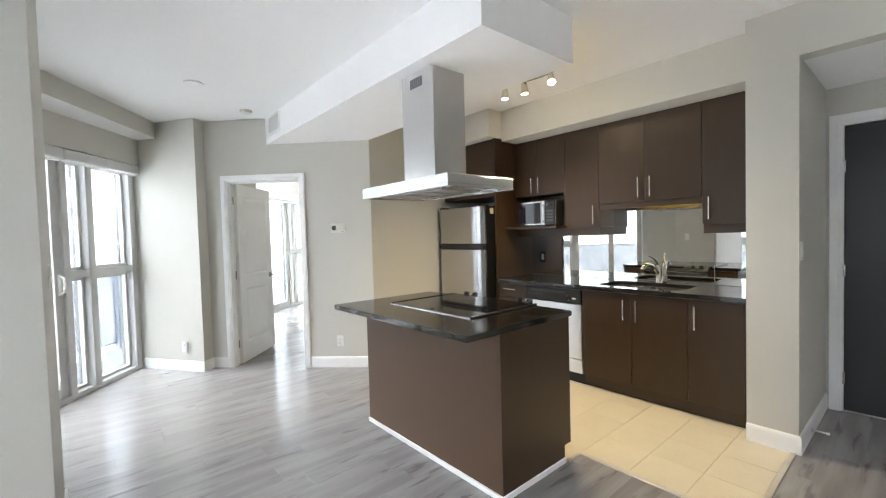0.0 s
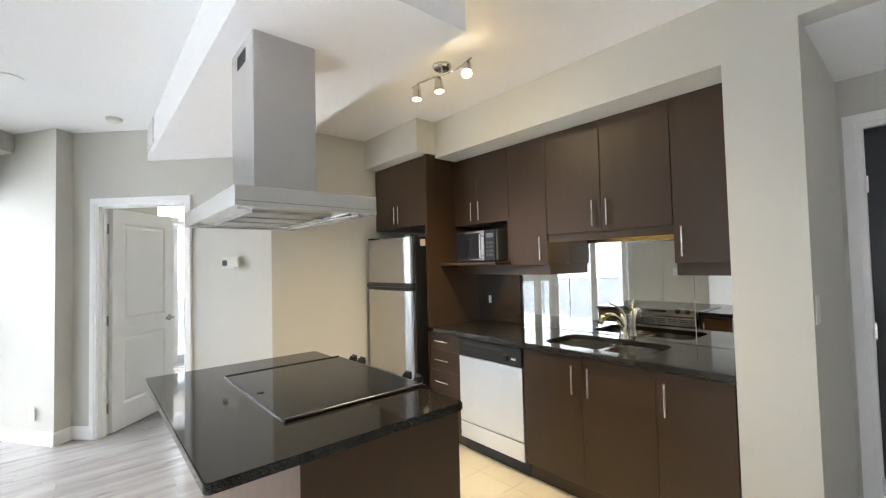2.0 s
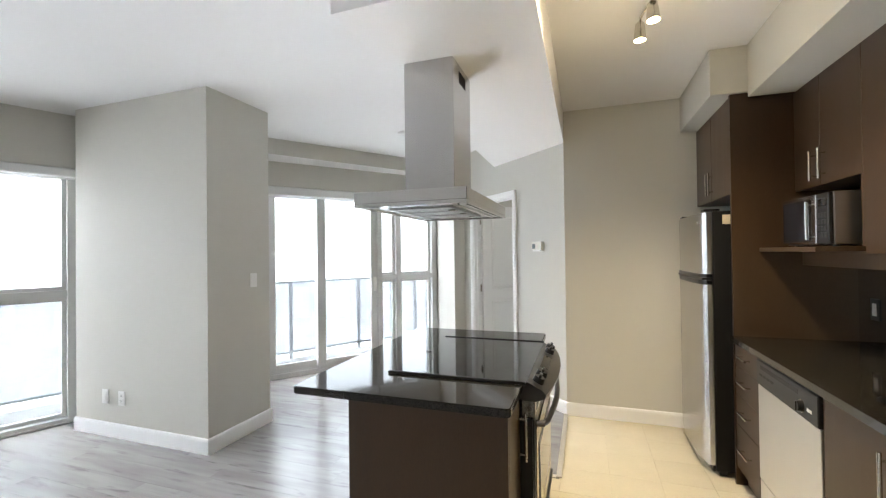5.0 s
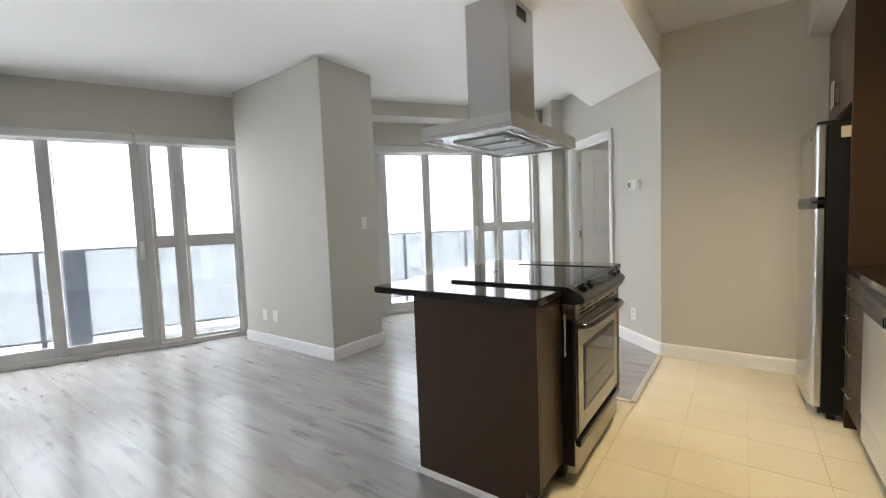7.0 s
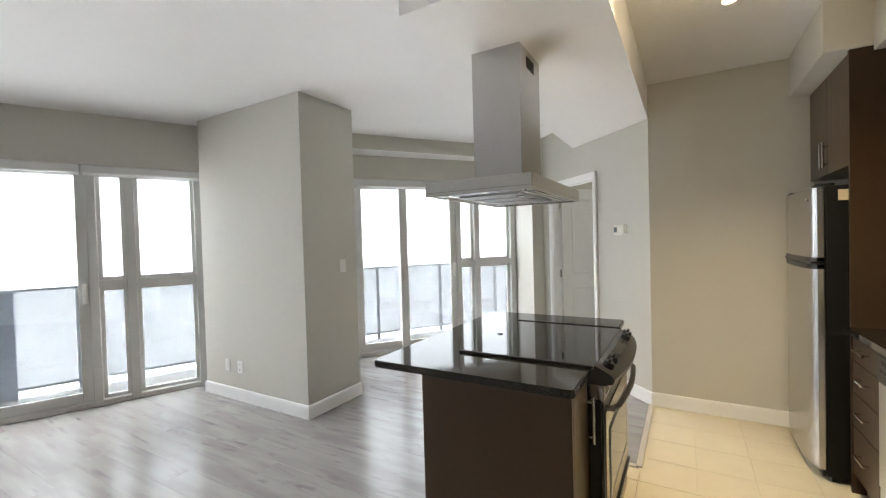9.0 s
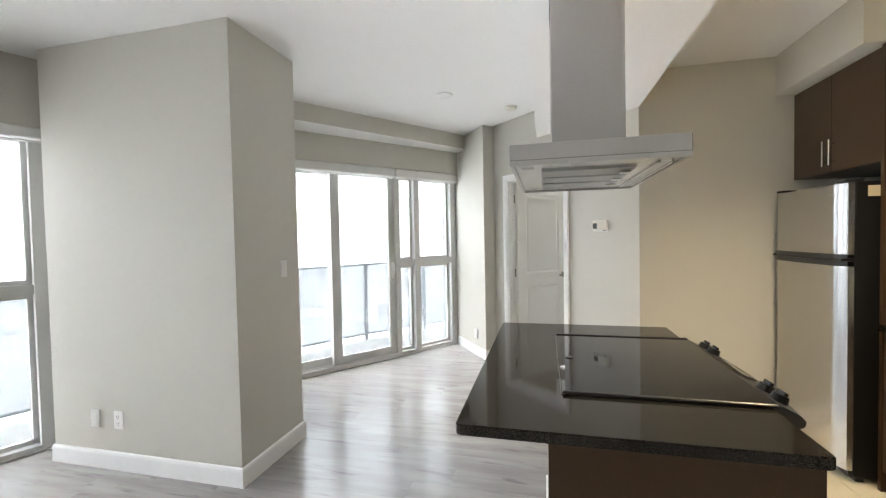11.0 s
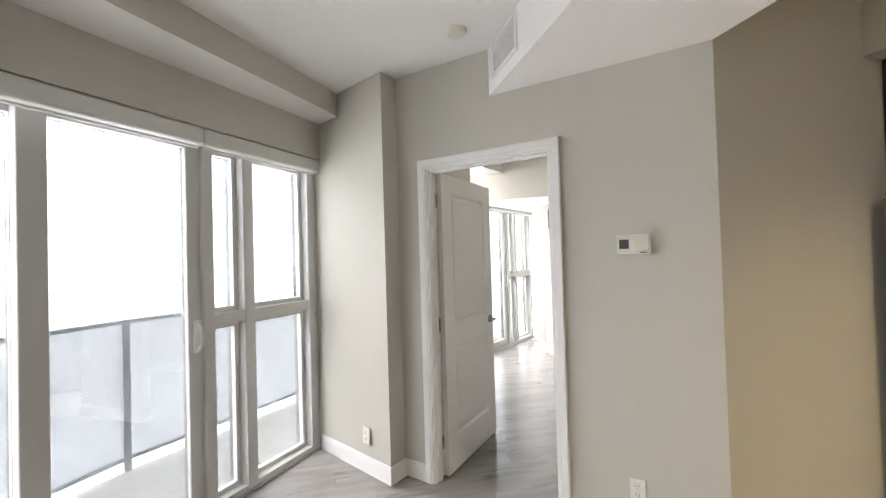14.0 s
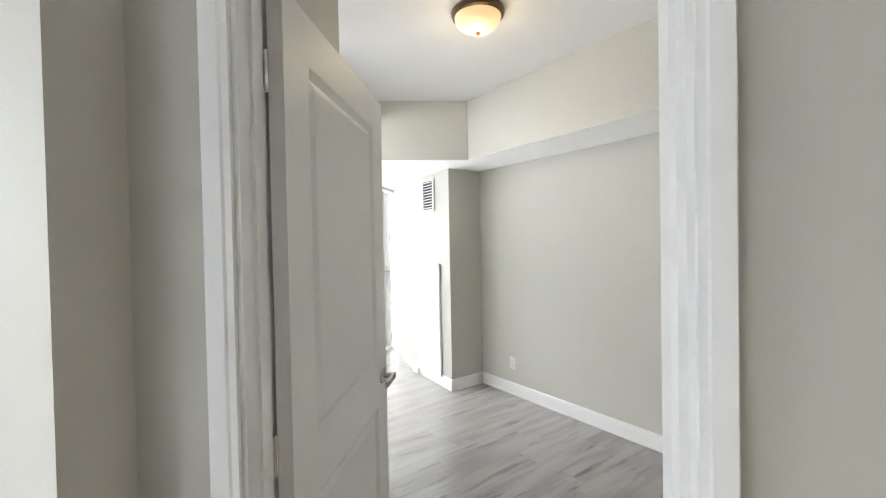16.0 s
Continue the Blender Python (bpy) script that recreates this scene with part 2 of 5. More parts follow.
def prism(bm, pts, z0, z1):
    area = sum(a[0] * b[1] - b[0] * a[1] for a, b in zip(pts, pts[1:] + pts[:1]))
    if area < 0:
        pts = pts[::-1]
    lo = [bm.verts.new((x, y, z0)) for x, y in pts]
    hi = [bm.verts.new((x, y, z1)) for x, y in pts]
    bm.faces.new(lo[::-1])
    bm.faces.new(hi)
    k = len(pts)
    for i in range(k):
        bm.faces.new((lo[i], lo[(i + 1) % k], hi[(i + 1) % k], hi[i]))


def rod(bm, a, b, r, seg=14, r2=None):
    a, b = Vector(a), Vector(b)
    m = Matrix.Translation((a + b) / 2) @ (b - a).to_track_quat("Z", "Y").to_matrix().to_4x4()
    bmesh.ops.create_cone(bm, cap_ends=True, segments=seg, radius1=r, radius2=r if r2 is None else r2, depth=(b - a).length, matrix=m)


def lathe(bm, profile, seg=32, m=None):
    rings = []
    for r, z in profile:
        rings.append([bm.verts.new((r * math.cos(2 * math.pi * i / seg), r * math.sin(2 * math.pi * i / seg), z)) for i in range(seg)])
    for p, q in zip(rings, rings[1:]):
        for i in range(seg):
            bm.faces.new((p[i], p[(i + 1) % seg], q[(i + 1) % seg], q[i]))
    bm.faces.new(rings[0][::-1])
    bm.faces.new(rings[-1])
    if m is not None:
        bmesh.ops.transform(bm, matrix=m, verts=[v for ring in rings for v in ring])


def tube(bm, pts, r, seg=12, radii=None):
    pts = [Vector(p) for p in pts]
    rings = []
    side = None
    for i, p in enumerate(pts):
        d = (pts[min(i + 1, len(pts) - 1)] - pts[max(i - 1, 0)]).normalized()
        if side is None:
            side = d.orthogonal().normalized()
        side = (side - d * side.dot(d)).normalized()
        up = d.cross(side)
        rr = radii[i] if radii else r
        rings.append([bm.verts.new(p + rr * (math.cos(a) * side + math.sin(a) * up)) for a in (2 * math.pi * k / seg for k in range(seg))])
    for p, q in zip(rings, rings[1:]):
        for i in range(seg):
            bm.faces.new((p[i], p[(i + 1) % seg], q[(i + 1) % seg], q[i]))
    bm.faces.new(rings[0][::-1])
    bm.faces.new(rings[-1])


def finish(name, bm, mat, smooth=False):
    bmesh.ops.recalc_face_normals(bm, faces=bm.faces[:])
    me = bpy.data.meshes.new(name)
    bm.to_mesh(me)
    bm.free()
    me.materials.append(mat)
    if smooth:
        for p in me.polygons:
            p.use_smooth = True
        me.set_sharp_from_angle(angle=radians(38))
    return me


def part(name, bm, mat, parent, label="", smooth=False):
    ob = new(name, finish(name, bm, mat, smooth))
    ob.parent = parent
    if label:
        ob["label"] = label
    return ob


def thing(name, label, category, m=None, group="", kind=""):
    ob = new(name)
    ob.empty_display_size = 0.1
    if m is not None:
        ob.matrix_world = m
    return tagged(ob, label, category, group, kind)


def solid(name, bm, mat, label, category, kind="", smooth=False, group="", m=None):
    ob = new(name, finish(name, bm, mat, smooth))
    if m is not None:
        ob.matrix_world = m
    return tagged(ob, label, category, group, kind)


def B(*a, **k):
    bm = bmesh.new()
    box(bm, *a, **k)
    return bm


def P(pts, z0, z1):
    bm = bmesh.new()
    prism(bm, pts, z0, z1)
    return bm


def structure(name, bm, mat, label, category, under=None):
    ob = solid(name, bm, mat, label, category, "structure")
    if under:
        ob.data.materials.append(under)
        for p in ob.data.polygons:
            if p.normal.z < -0.9:
                p.material_index = 1
    return ob


# ---------------------------------------------------------------- plan
H = 2.705
BACK = 4.04
R2 = math.sqrt(0.5)


def at_line(o, ang, u, n=0.0):
    """Point u metres back from o along the facade, n metres into the room."""
    c, s = math.cos(radians(ang)), math.sin(radians(ang))
    return (o[0] - u * c + n * s, o[1] - u * s - n * c)


W1O, W1A = (-1.760, 2.519), 66.0
W2O, W2A = (0.47, 5.80), 52.0
W3O, W3A = (3.93, 9.27), 41.0
WIN = 2.40


def door_wall(s, n=0.0):
    """Point s metres along the slanted wall from the kitchen corner, n metres into the living room."""
    return (2.38 - s * R2 - n * R2, 3.895 + s * R2 - n * R2)


def box_on(o, ang, u0, u1, n0, n1):
    return [at_line(o, ang, u0, n0), at_line(o, ang, u1, n0), at_line(o, ang, u1, n1), at_line(o, ang, u0, n1)]


# floors
structure("floor", P([(-5.0, -4.4), (3.4, -4.4), (3.4, -1.4), (4.4, -1.4), (4.4, 0.6), (3.5, 0.56), (2.37, 0.56), (2.37, 3.9),
                      (4.1, 4.0), (4.1, 9.5), (3.93, 9.3), (2.1, 7.7), (0.5, 5.86), (-1.0, 3.93), (-1.75, 2.65)], -0.12, -0.006), SUB,
          "grey wood-look laminate floor", "floor")
structure("tile_floor", P([(2.37, 0.56), (BACK, 0.56), (BACK, 3.9), (2.37, 3.9), (2.37, 2.79), (2.21, 2.79), (2.21, 1.462), (2.37, 1.462)], -0.11, -0.003), GROUT, "cream square porcelain tile floor in the kitchen", "floor")

# ceiling
structure("ceiling", P([(-5.2, -4.6), (4.6, -4.6), (4.6, 9.6), (3.9, 9.6), (2.0, 8.0), (0.3, 6.0), (-1.2, 4.0), (-2.0, 2.6)], H, H + 0.2), CEIL, "flat white painted ceiling", "ceiling")
structure("bulkhead_kitchen", P([(1.585, 1.47), (2.38, 1.46), (2.38, 3.9), (2.375, 3.905), (1.585, 4.69)], 2.425, H), CEIL, "white dropped ceiling bulkhead above the island", "bulkhead")
structure("soffit_window", P([(0.637, 5.432), (0.70, 5.55), (0.55, 5.95), at_line(W2O, W2A, 0, -0.1), at_line(W2O, W2A, 2.5, -0.1), (-0.99, 3.09)], 2.535, H), PAINT,
          "shallow dropped ceiling box along the window", "soffit", under=CEIL)

# walls
structure("wall_kitchen", P([(BACK, 0.6), (BACK + 0.16, 0.6), (BACK + 0.16, 3.9), (BACK, 3.9)], 0, H), PAINT, "light grey painted kitchen wall", "wall")
structure("wall_pier", P([(3.305, 0.535), (4.30, 0.535), (4.30, 0.70), (BACK, 0.70), (BACK, 0.80), (3.305, 0.80)], 0, H), PAINT, "light grey painted end wall beside the kitchen", "wall")
structure("wall_beige", P([(2.38, 3.895), (4.2, 3.895), (4.2, 4.02), (2.43, 4.02)], 0, H), PAINT, "light grey painted wall beside the fridge", "wall")
structure("soffit_fridge", B(3.305, 3.03, 2.42, BACK, 3.895, H), PAINT, "painted dropped soffit above the fridge cabinet", "soffit")
structure("soffit_cabinets", B(3.506, 0.80, 2.385, BACK, 3.03, H), PAINT, "painted dropped soffit above the wall cabinets", "soffit")

# entrance hall
structure("wall_hall_header", B(3.305, -0.80, 2.40, 3.43, 0.535, H), PAINT, "painted wall above the hall opening", "wall")
structure("ceiling_hall", B(3.43, -1.4, 2.40, 4.30, 0.535, 2.5), CEIL, "lowered hall ceiling", "ceiling")
structure("wall_hall_end_a", B(4.30, 0.45, 0, 4.42, 0.70, 2.5), PAINT, "painted wall beside the entrance door", "wall")
structure("wall_hall_end_b", B(4.30, -1.4, 0, 4.42, -0.47, 2.5), PAINT, "painted wall beside the entrance door", "wall")
structure("wall_hall_end_c", B(4.30, -0.47, 2.13, 4.42, 0.45, 2.5), PAINT, "painted wall above the entrance door", "wall")
# Unseen panel behind the entrance door, added to block light leaking round it.
structure("door_leak_block", B(4.56, -1.4, 0, 4.7, 0.9, 2.5), PAINT, "unseen panel blocking light behind the entrance door", "wall")
# Filler added under the door leaf so no daylight shows through the gap.
structure("door_gap_strip", B(4.31, -0.47, 0.0, 4.55, 0.45, 0.007), STRIP, "strip added to stop light under the entrance door", "trim")
structure("wall_east", B(3.305, -4.4, 0, 3.43, -0.80, H), PAINT, "plain light grey painted wall", "wall")
structure("wall_hall_side", B(3.305, -0.80, 0, 4.30, -0.68, 2.40), PAINT, "painted hall side wall", "wall")
# Unseen end wall, set far back to weaken the light bounced from the south.
structure("wall_south", P([(-5.1, -4.4), (3.43, -4.4), (3.43, -4.55), (-5.1, -4.55)], 0, H), PAINT, "plain light grey painted wall", "wall")

# slanted wall with the bedroom door
T = 0.12
structure("wall_door_a", P([door_wall(0), door_wall(0.77), door_wall(0.77, -T), door_wall(-0.05, -T)], 0, H), PAINT, "light grey painted slanted wall with thermostat", "wall")
structure("wall_door_b", P([door_wall(1.60), door_wall(2.3), door_wall(2.3, -T), door_wall(1.60, -T)], 0, H), PAINT, "light grey painted slanted wall", "wall")
structure("wall_door_c", P([door_wall(0.77), door_wall(1.60), door_wall(1.60, -T), door_wall(0.77, -T)], 2.052, H), PAINT, "light grey painted wall above the bedroom door", "wall")
PIL = [(0.976, 5.09), (1.092, 5.196), (0.86, 5.46), (0.70, 6.10), at_line(W2O, W2A, -0.12, -0.1), at_line(W2O, W2A, 0.0, -0.1), at_line(W2O, W2A, 0, 0.05)]
structure("wall_pilaster", P(PIL, 0, H), PAINT, "light grey painted pilaster beside the window", "wall")

# column between the windows
structure("column", P([(-0.077, 2.36), (-0.077, 2.99), (-0.95, 2.99), (-1.6, 2.9), (-1.53, 2.36)], 0, H), PAINT, "broad light grey painted structural column", "column")
structure("wall_facade_mid", P([at_line(W1O, W1A, 0, 0.03), at_line(W2O, W2A, WIN, 0.03), at_line(W2O, W2A, WIN, -0.15), at_line(W1O, W1A, 0, -0.15)], 0, H), PAINT, "painted facade wall behind the column", "wall")
structure("wall_band_west", P(box_on(W1O, W1A, -0.3, WIN + 1.6, 0.07, -0.15), 2.235, H), PAINT, "light grey painted wall above the sliding door", "wall")
structure("wall_facade_west", P(box_on(W1O, W1A, WIN + 1.6, WIN + 5.3, 0.07, -0.15), 0, H), PAINT, "plain painted facade wall", "wall")
structure("wall_band_mid", P(box_on(W2O, W2A, -0.05, WIN + 0.6, 0.11, -0.15), 2.255, 2.535), PAINT, "light grey painted wall above the balcony door", "wall")

# bedroom
structure("wall_bedroom_east", P([(3.965, 4.0), (4.12, 4.0), (4.12, 7.38), (3.965, 7.38)], 0, H), PAINT, "light grey painted bedroom wall", "wall")
structure("wall_bedroom_chase", P([(3.56, 7.385), (4.12, 7.385), (4.12, 9.45), (3.98, 9.35), (3.96, 9.22), (3.63, 8.17)], 0, H), PAINT, "light grey painted chase in the bedroom corner", "wall")
structure("wall_facade_bedroom", P([at_line(W3O, W3A, WIN + 0.7), at_line(W3O, W3A, WIN + 0.7, -0.15), (0.48, 6.1), (0.80, 5.95)], 0, H), PAINT, "plain painted facade wall of the bedroom", "wall")
structure("wall_bedroom_west", P([door_wall(1.74, -T - 0.002), (1.775, 5.745), (1.11, 6.41), (0.87, 6.02), (0.93, 5.45)], 0, H - 0.002), PAINT, "light grey painted wall return behind the bedroom door", "wall")
structure("beam_bedroom", P([(3.45, 6.96), (3.965, 6.96), (4.1, 9.5), at_line(W3O, W3A, 0, -0.1), at_line(W3O, W3A, WIN, -0.1), (2.05, 7.72), (2.45, 7.60)], 2.19, H), PAINT, "painted dropped beam in front of the bedroom window", "beam", under=CEIL)
structure("soffit_bedroom_east", B(3.46, 4.02, 2.19, 3.965, 6.96, H), PAINT, "painted dropped soffit along the bedroom wall", "soffit", under=CEIL)
structure("soffit_bedroom_west", P([(2.22, 6.965), (3.04, 7.66), (2.2, 7.9), (1.4, 7.3)], 2.53, H), PAINT, "shallow dropped soffit in the bedroom", "soffit", under=CEIL)


def baseboard(pts, label="white painted baseboard"):
    """Baseboard along a line; the room lies to the left of the way walked."""
    bm = bmesh.new()
    prof = ((0, 0), (0.014, 0), (0.014, 0.095), (0.011, 0.108), (0.006, 0.113), (0.0, 0.115))
    k = len(pts)
    ways = [(Vector(b) - Vector(a)).normalized() for a, b in zip(pts, pts[1:])]
    norms = [Vector((-w.y, w.x)) for w in ways]
    rings = []
    for i, p in enumerate(pts):
        if i == 0:
            off = norms[0]
        elif i == k - 1:
            off = norms[-1]
        else:
            off = (norms[i - 1] + norms[i])
            off = off / max(0.3, off.length_squared / 2)
        rings.append([bm.verts.new((p[0] + off.x * (d + 0.0005), p[1] + off.y * (d + 0.0005), z)) for d, z in prof])
    for a, b in zip(rings, rings[1:]):
        for j in range(len(prof)):
            bm.faces.new((a[j], a[(j + 1) % len(prof)], b[(j + 1) % len(prof)], b[j]))
    bm.faces.new(rings[0])
    bm.faces.new(rings[-1][::-1])
    return structure("baseboard", bm, TRIM, label, "baseboard")


baseboard([(3.30, 3.895), (2.38, 3.895), door_wall(0.71)])
baseboard([door_wall(1.656), (1.092, 5.196), (0.976, 5.09), at_line(W2O, W2A, 0.0, 0.06)])
baseboard([(-0.9, 2.99), (-0.077, 2.99), (-0.077, 2.36), (-1.53, 2.36), (-1.58, 2.75)])
baseboard([(4.30, 0.535), (3.305, 0.535), (3.305, 0.80)])
baseboard([(3.96, 9.22), (3.63, 8.17), (3.56, 7.385), (3.965, 7.38), (3.965, 4.1)][::-1])

# ---------------------------------------------------------------- windows


def facade_window(name, o, ang, label, n=0.0, blind=True, handle=True, unseen_w=0.0, top=2.254):
    """Full-height balcony window: fixed light with a transom, a sliding door of two leaves, roller blind cassette.
    Local x runs from the right jamb leftwards, local y into the room."""
    c, s = math.cos(radians(ang)), math.sin(radians(ang))
    m = Matrix(((-c, s, 0, o[0] + n * s), (-s, -c, 0, o[1] - n * c), (0, 0, 1, 0), (0, 0, 0, 1)))
    w = thing(name, label, "window", m, kind="structure")
    bm = bmesh.new()
    for u0, u1 in ((0.0, 0.085), (0.585, 0.665), (0.875, 0.945), (2.31 + unseen_w, 2.40 + unseen_w)):
        box(bm, u0, -0.12, 0.0, u1, 0.03, 2.27, bevel=0.004, seg=1)
    box(bm, 0.085, -0.119, 0.0, 0.585, 0.029, 0.045)
    box(bm, 0.665, -0.119, 0.0, 0.875, 0.029, 0.045)
    for z0, z1 in ((2.175, 2.27), (1.095, 1.165)):
        box(bm, 0.085, -0.119, z0, 0.585, 0.025, z1)
        box(bm, 0.665, -0.119, z0, 0.875, 0.025, z1)
    box(bm, 0.94, -0.119, 2.185, 2.31 + unseen_w, 0.03, 2.27)
    part("window_frame", bm, WINDOW, w)
    bm = bmesh.new()
    for a, b in ((0.085, 0.585), (0.665, 0.875)):
        for z0, z1 in ((0.045, 1.095), (1.165, 2.175)):
            for r in ((a, z0, a + 0.03, z1), (b - 0.03, z0, b, z1), (a + 0.03, z0, b - 0.03, z0 + 0.03), (a + 0.03, z1 - 0.03, b - 0.03, z1)):
                box(bm, r[0], -0.105, r[1], r[2], -0.035, r[3])
    part("glazing_bead", bm, WINDOW, w)
    for a, b in ((0.115, 0.555), (0.695, 0.845)):
        for z0, z1 in ((0.075, 1.065), (1.195, 2.145)):
            g = part("pane", B(a - 0.004, -0.075, z0 - 0.004, b + 0.004, -0.069, z1 + 0.004), GLASS, w)
            g.visible_shadow = False
    # sliding leaf and fixed leaf
    leaves = [(0.92, 1.745, -0.025, "sliding_leaf"), (1.64, 2.33, -0.085, "fixed_leaf")]
    # Extra leaf past the window's known end, added to let in more daylight.
    if unseen_w:
        leaves.append((2.22, 2.33 + unseen_w, -0.025, "fixed_leaf"))
    for a, b, y0, nm in leaves:
        bm = bmesh.new()
        lw = 0.105
        box(bm, a, y0 - 0.028, 0.05, a + lw, y0 + 0.028, 2.185, bevel=0.004, seg=1)
        box(bm, b - lw, y0 - 0.028, 0.05, b, y0 + 0.028, 2.185, bevel=0.004, seg=1)
        box(bm, a + lw, y0 - 0.027, 0.05, b - lw, y0 + 0.027, 0.135)
        box(bm, a + lw, y0 - 0.027, 2.140, b - lw, y0 + 0.027, 2.185)
        leaf = part(nm, bm, WINDOW, w)
        g = part("pane", B(a + lw - 0.003, y0 - 0.004, 0.132, b - lw + 0.003, y0 + 0.003, 2.143), GLASS, leaf)
        g.visible_shadow = False
        if nm == "sliding_leaf" and handle:
            bm = bmesh.new()
            box(bm, a + 0.036, y0 + 0.028, 0.955, a + 0.078, y0 + 0.040, 1.145, bevel=0.004)
            tube(bm, [(a + 0.057, y0 + 0.036, 0.97), (a + 0.057, y0 + 0.066, 0.99), (a + 0.057, y0 + 0.078, 1.05), (a + 0.057, y0 + 0.066, 1.11), (a + 0.057, y0 + 0.036, 1.13)], 0.009)
            part("handle", bm, PLATE, leaf, "white moulded pull handle", smooth=True)
    bm = bmesh.new()
    box(bm, 0.94, -0.12, 0.0, 2.31 + unseen_w, 0.045, 0.02)
    for y in (-0.115, -0.055, 0.005, 0.036):
        box(bm, 0.94, y, 0.02, 2.31 + unseen_w, y + 0.007, 0.05)
    box(bm, 0.0, 0.031, 0.0, 0.94, 0.046, 0.014)
    part("track", bm, TRACK, w, "aluminium sliding track")
    bm = bmesh.new()
    box(bm, 0.0, -0.12, -0.04, 2.40 + unseen_w, 0.045, -0.004)
    part("window_sill", bm, TRACK, w)
    if blind:
        for a, b in ((0.0, 0.965), (0.970, 2.40 + unseen_w)):
            bm = bmesh.new()
            box(bm, a, 0.032, 2.150, b, 0.105, top, bevel=0.018, seg=3)
            rod(bm, (a + 0.01, 0.050, 2.148), (b - 0.01, 0.050, 2.148), 0.010, 10)
            part("blind_cassette", bm, BLIND, w, "white rolled-up roller blind cassette")
    return w


# Windows 1 and 3 carry an unseen extension that brightens their rooms.
facade_window("window_1", W1O, W1A, "tall white-framed balcony window with sliding door", unseen_w=1.6, top=2.234)
facade_window("window_2", W2O, W2A, "tall white-framed balcony window with sliding door")
facade_window("window_3", W3O, W3A, "tall white-framed bedroom balcony window", unseen_w=0.7)

# ---------------------------------------------------------------- balcony
SLAB = [at_line(W1O, W1A, 4.4, -0.12), at_line(W1O, W1A, 0, -0.12), at_line(W2O, W2A, WIN, -0.12), at_line(W2O, W2A, 0, -0.12), (0.62, 6.15), at_line(W3O, W3A, WIN + 0.7, -0.12), at_line(W3O, W3A, -0.4, -0.12)]
RAIL = [at_line(W1O, W1A, 4.4, -1.15), (-3.37, 1.02), (-3.02, 1.86), (-2.35, 3.3), (-1.46, 4.98), (-0.88, 5.88), (-0.22, 6.62), (0.55, 7.52), (2.0, 8.95), (3.4, 10.2)]
structure("balcony", P(SLAB + RAIL[::-1], -0.22, -0.03), CONC, "pale concrete balcony slab", "balcony")
# Unseen slab overhead, cuts off the high part of the sky.
structure("balcony_soffit", P(SLAB + RAIL[::-1], 2.80, 3.0), CONC, "unseen concrete slab over the balcony", "balcony")


def balcony_rail():
    w = thing("balcony_rail", "grey metal balcony railing with frosted glass panels", "railing")
    for a, b in zip(RAIL, RAIL[1:]):
        a, b = Vector((*a, 0)), Vector((*b, 0))
        d = b - a
        ln = d.length
        m = Matrix.Translation(a) @ Matrix.Rotation(math.atan2(d.y, d.x), 4, "Z")
        k = max(1, round(ln / 1.08))
        for nm, hw, z0, z1 in (("top_rail", 0.022, 1.045, 1.075), ("bottom_rail", 0.016, 0.045, 0.075)):
            ob = part(nm, B(0, -hw, z0, ln, hw, z1, bevel=0.003, seg=1), RAILM, w)
            ob.matrix_local = m
        for i in range(k):
            u = ln * i / k
            p = part("post", B(u - 0.024, -0.024, -0.03, u + 0.024, 0.024, 1.045), RAILM, w)
            p.matrix_local = m
            g = part("glass_panel", B(u + 0.03, -0.005, 0.078, u + ln / k - 0.03, 0.005, 1.042), RAILG, w)
            g.matrix_local = m
            g.visible_shadow = False
    return w


balcony_rail()
for at, ang, wd in (((-3.278, 1.29), 67, 0.28), ((0.42, 7.40), 49, 0.34)):
    bm = B(-wd / 2, 0.03, -0.03, wd / 2, 0.10, 1.06, bevel=0.006)
    ob = solid("privacy_panel", bm, PANELB, "blue-grey solid panel on the balcony railing", "panel", m=pose(at[0], at[1], 0, 0, 0, ang) @ pose(0, -0.1, 0))

# ---------------------------------------------------------------- bedroom door


def casing(parent, m, w, h, cw=0.07, jamb=0.12, mat=TRIM):
    """Door casing and jamb; local x along the wall, y into the room, opening from 0 to w."""
    bm = bmesh.new()
    prof = ((0.0, 0.0), (0.0, 0.010), (0.013, 0.012), (0.017, 0.017), (cw - 0.004, 0.019), (cw, 0.015), (cw, 0.0))
    for y, sg in ((0.0005, 1), (-jamb - 0.0005, -1)):
        rings = [[bm.verts.new((px, y + sg * e, pz)) for d, e in prof for px, pz in [((-d, 0.0), (-d, h + d), (w + d, h + d), (w + d, 0.0))[k]]] for k in range(4)]
        for a, b in zip(rings, rings[1:]):
            for q in range(len(prof)):
                bm.faces.new((a[q], a[(q + 1) % len(prof)], b[(q + 1) % len(prof)], b[q]))
        bm.faces.new(rings[0])
        bm.faces.new(rings[-1][::-1])
    ob = part("casing", bm, mat, parent)
    ob.matrix_local = m
    bm = bmesh.new()
    box(bm, -0.001, -jamb, 0, 0.012, -0.0, h)
    box(bm, w - 0.012, -jamb + 0.045, 0, w + 0.001, -0.0, h)
    box(bm, w - 0.0015, -jamb, 0, w + 0.001, -jamb + 0.0445, h)
    box(bm, 0.012, -jamb, h - 0.012, w - 0.012, 0.0, h)
    box(bm, 0.012, -jamb + 0.045, 0, 0.024, -jamb + 0.08, h - 0.012)
    box(bm, w - 0.020, -jamb + 0.045, 0, w - 0.012, -jamb + 0.08, h - 0.012)
    box(bm, 0.024, -jamb + 0.045, h - 0.024, w - 0.024, -jamb + 0.08, h - 0.012)
    ob = part("jamb", bm, mat, parent)
    ob.matrix_local = m


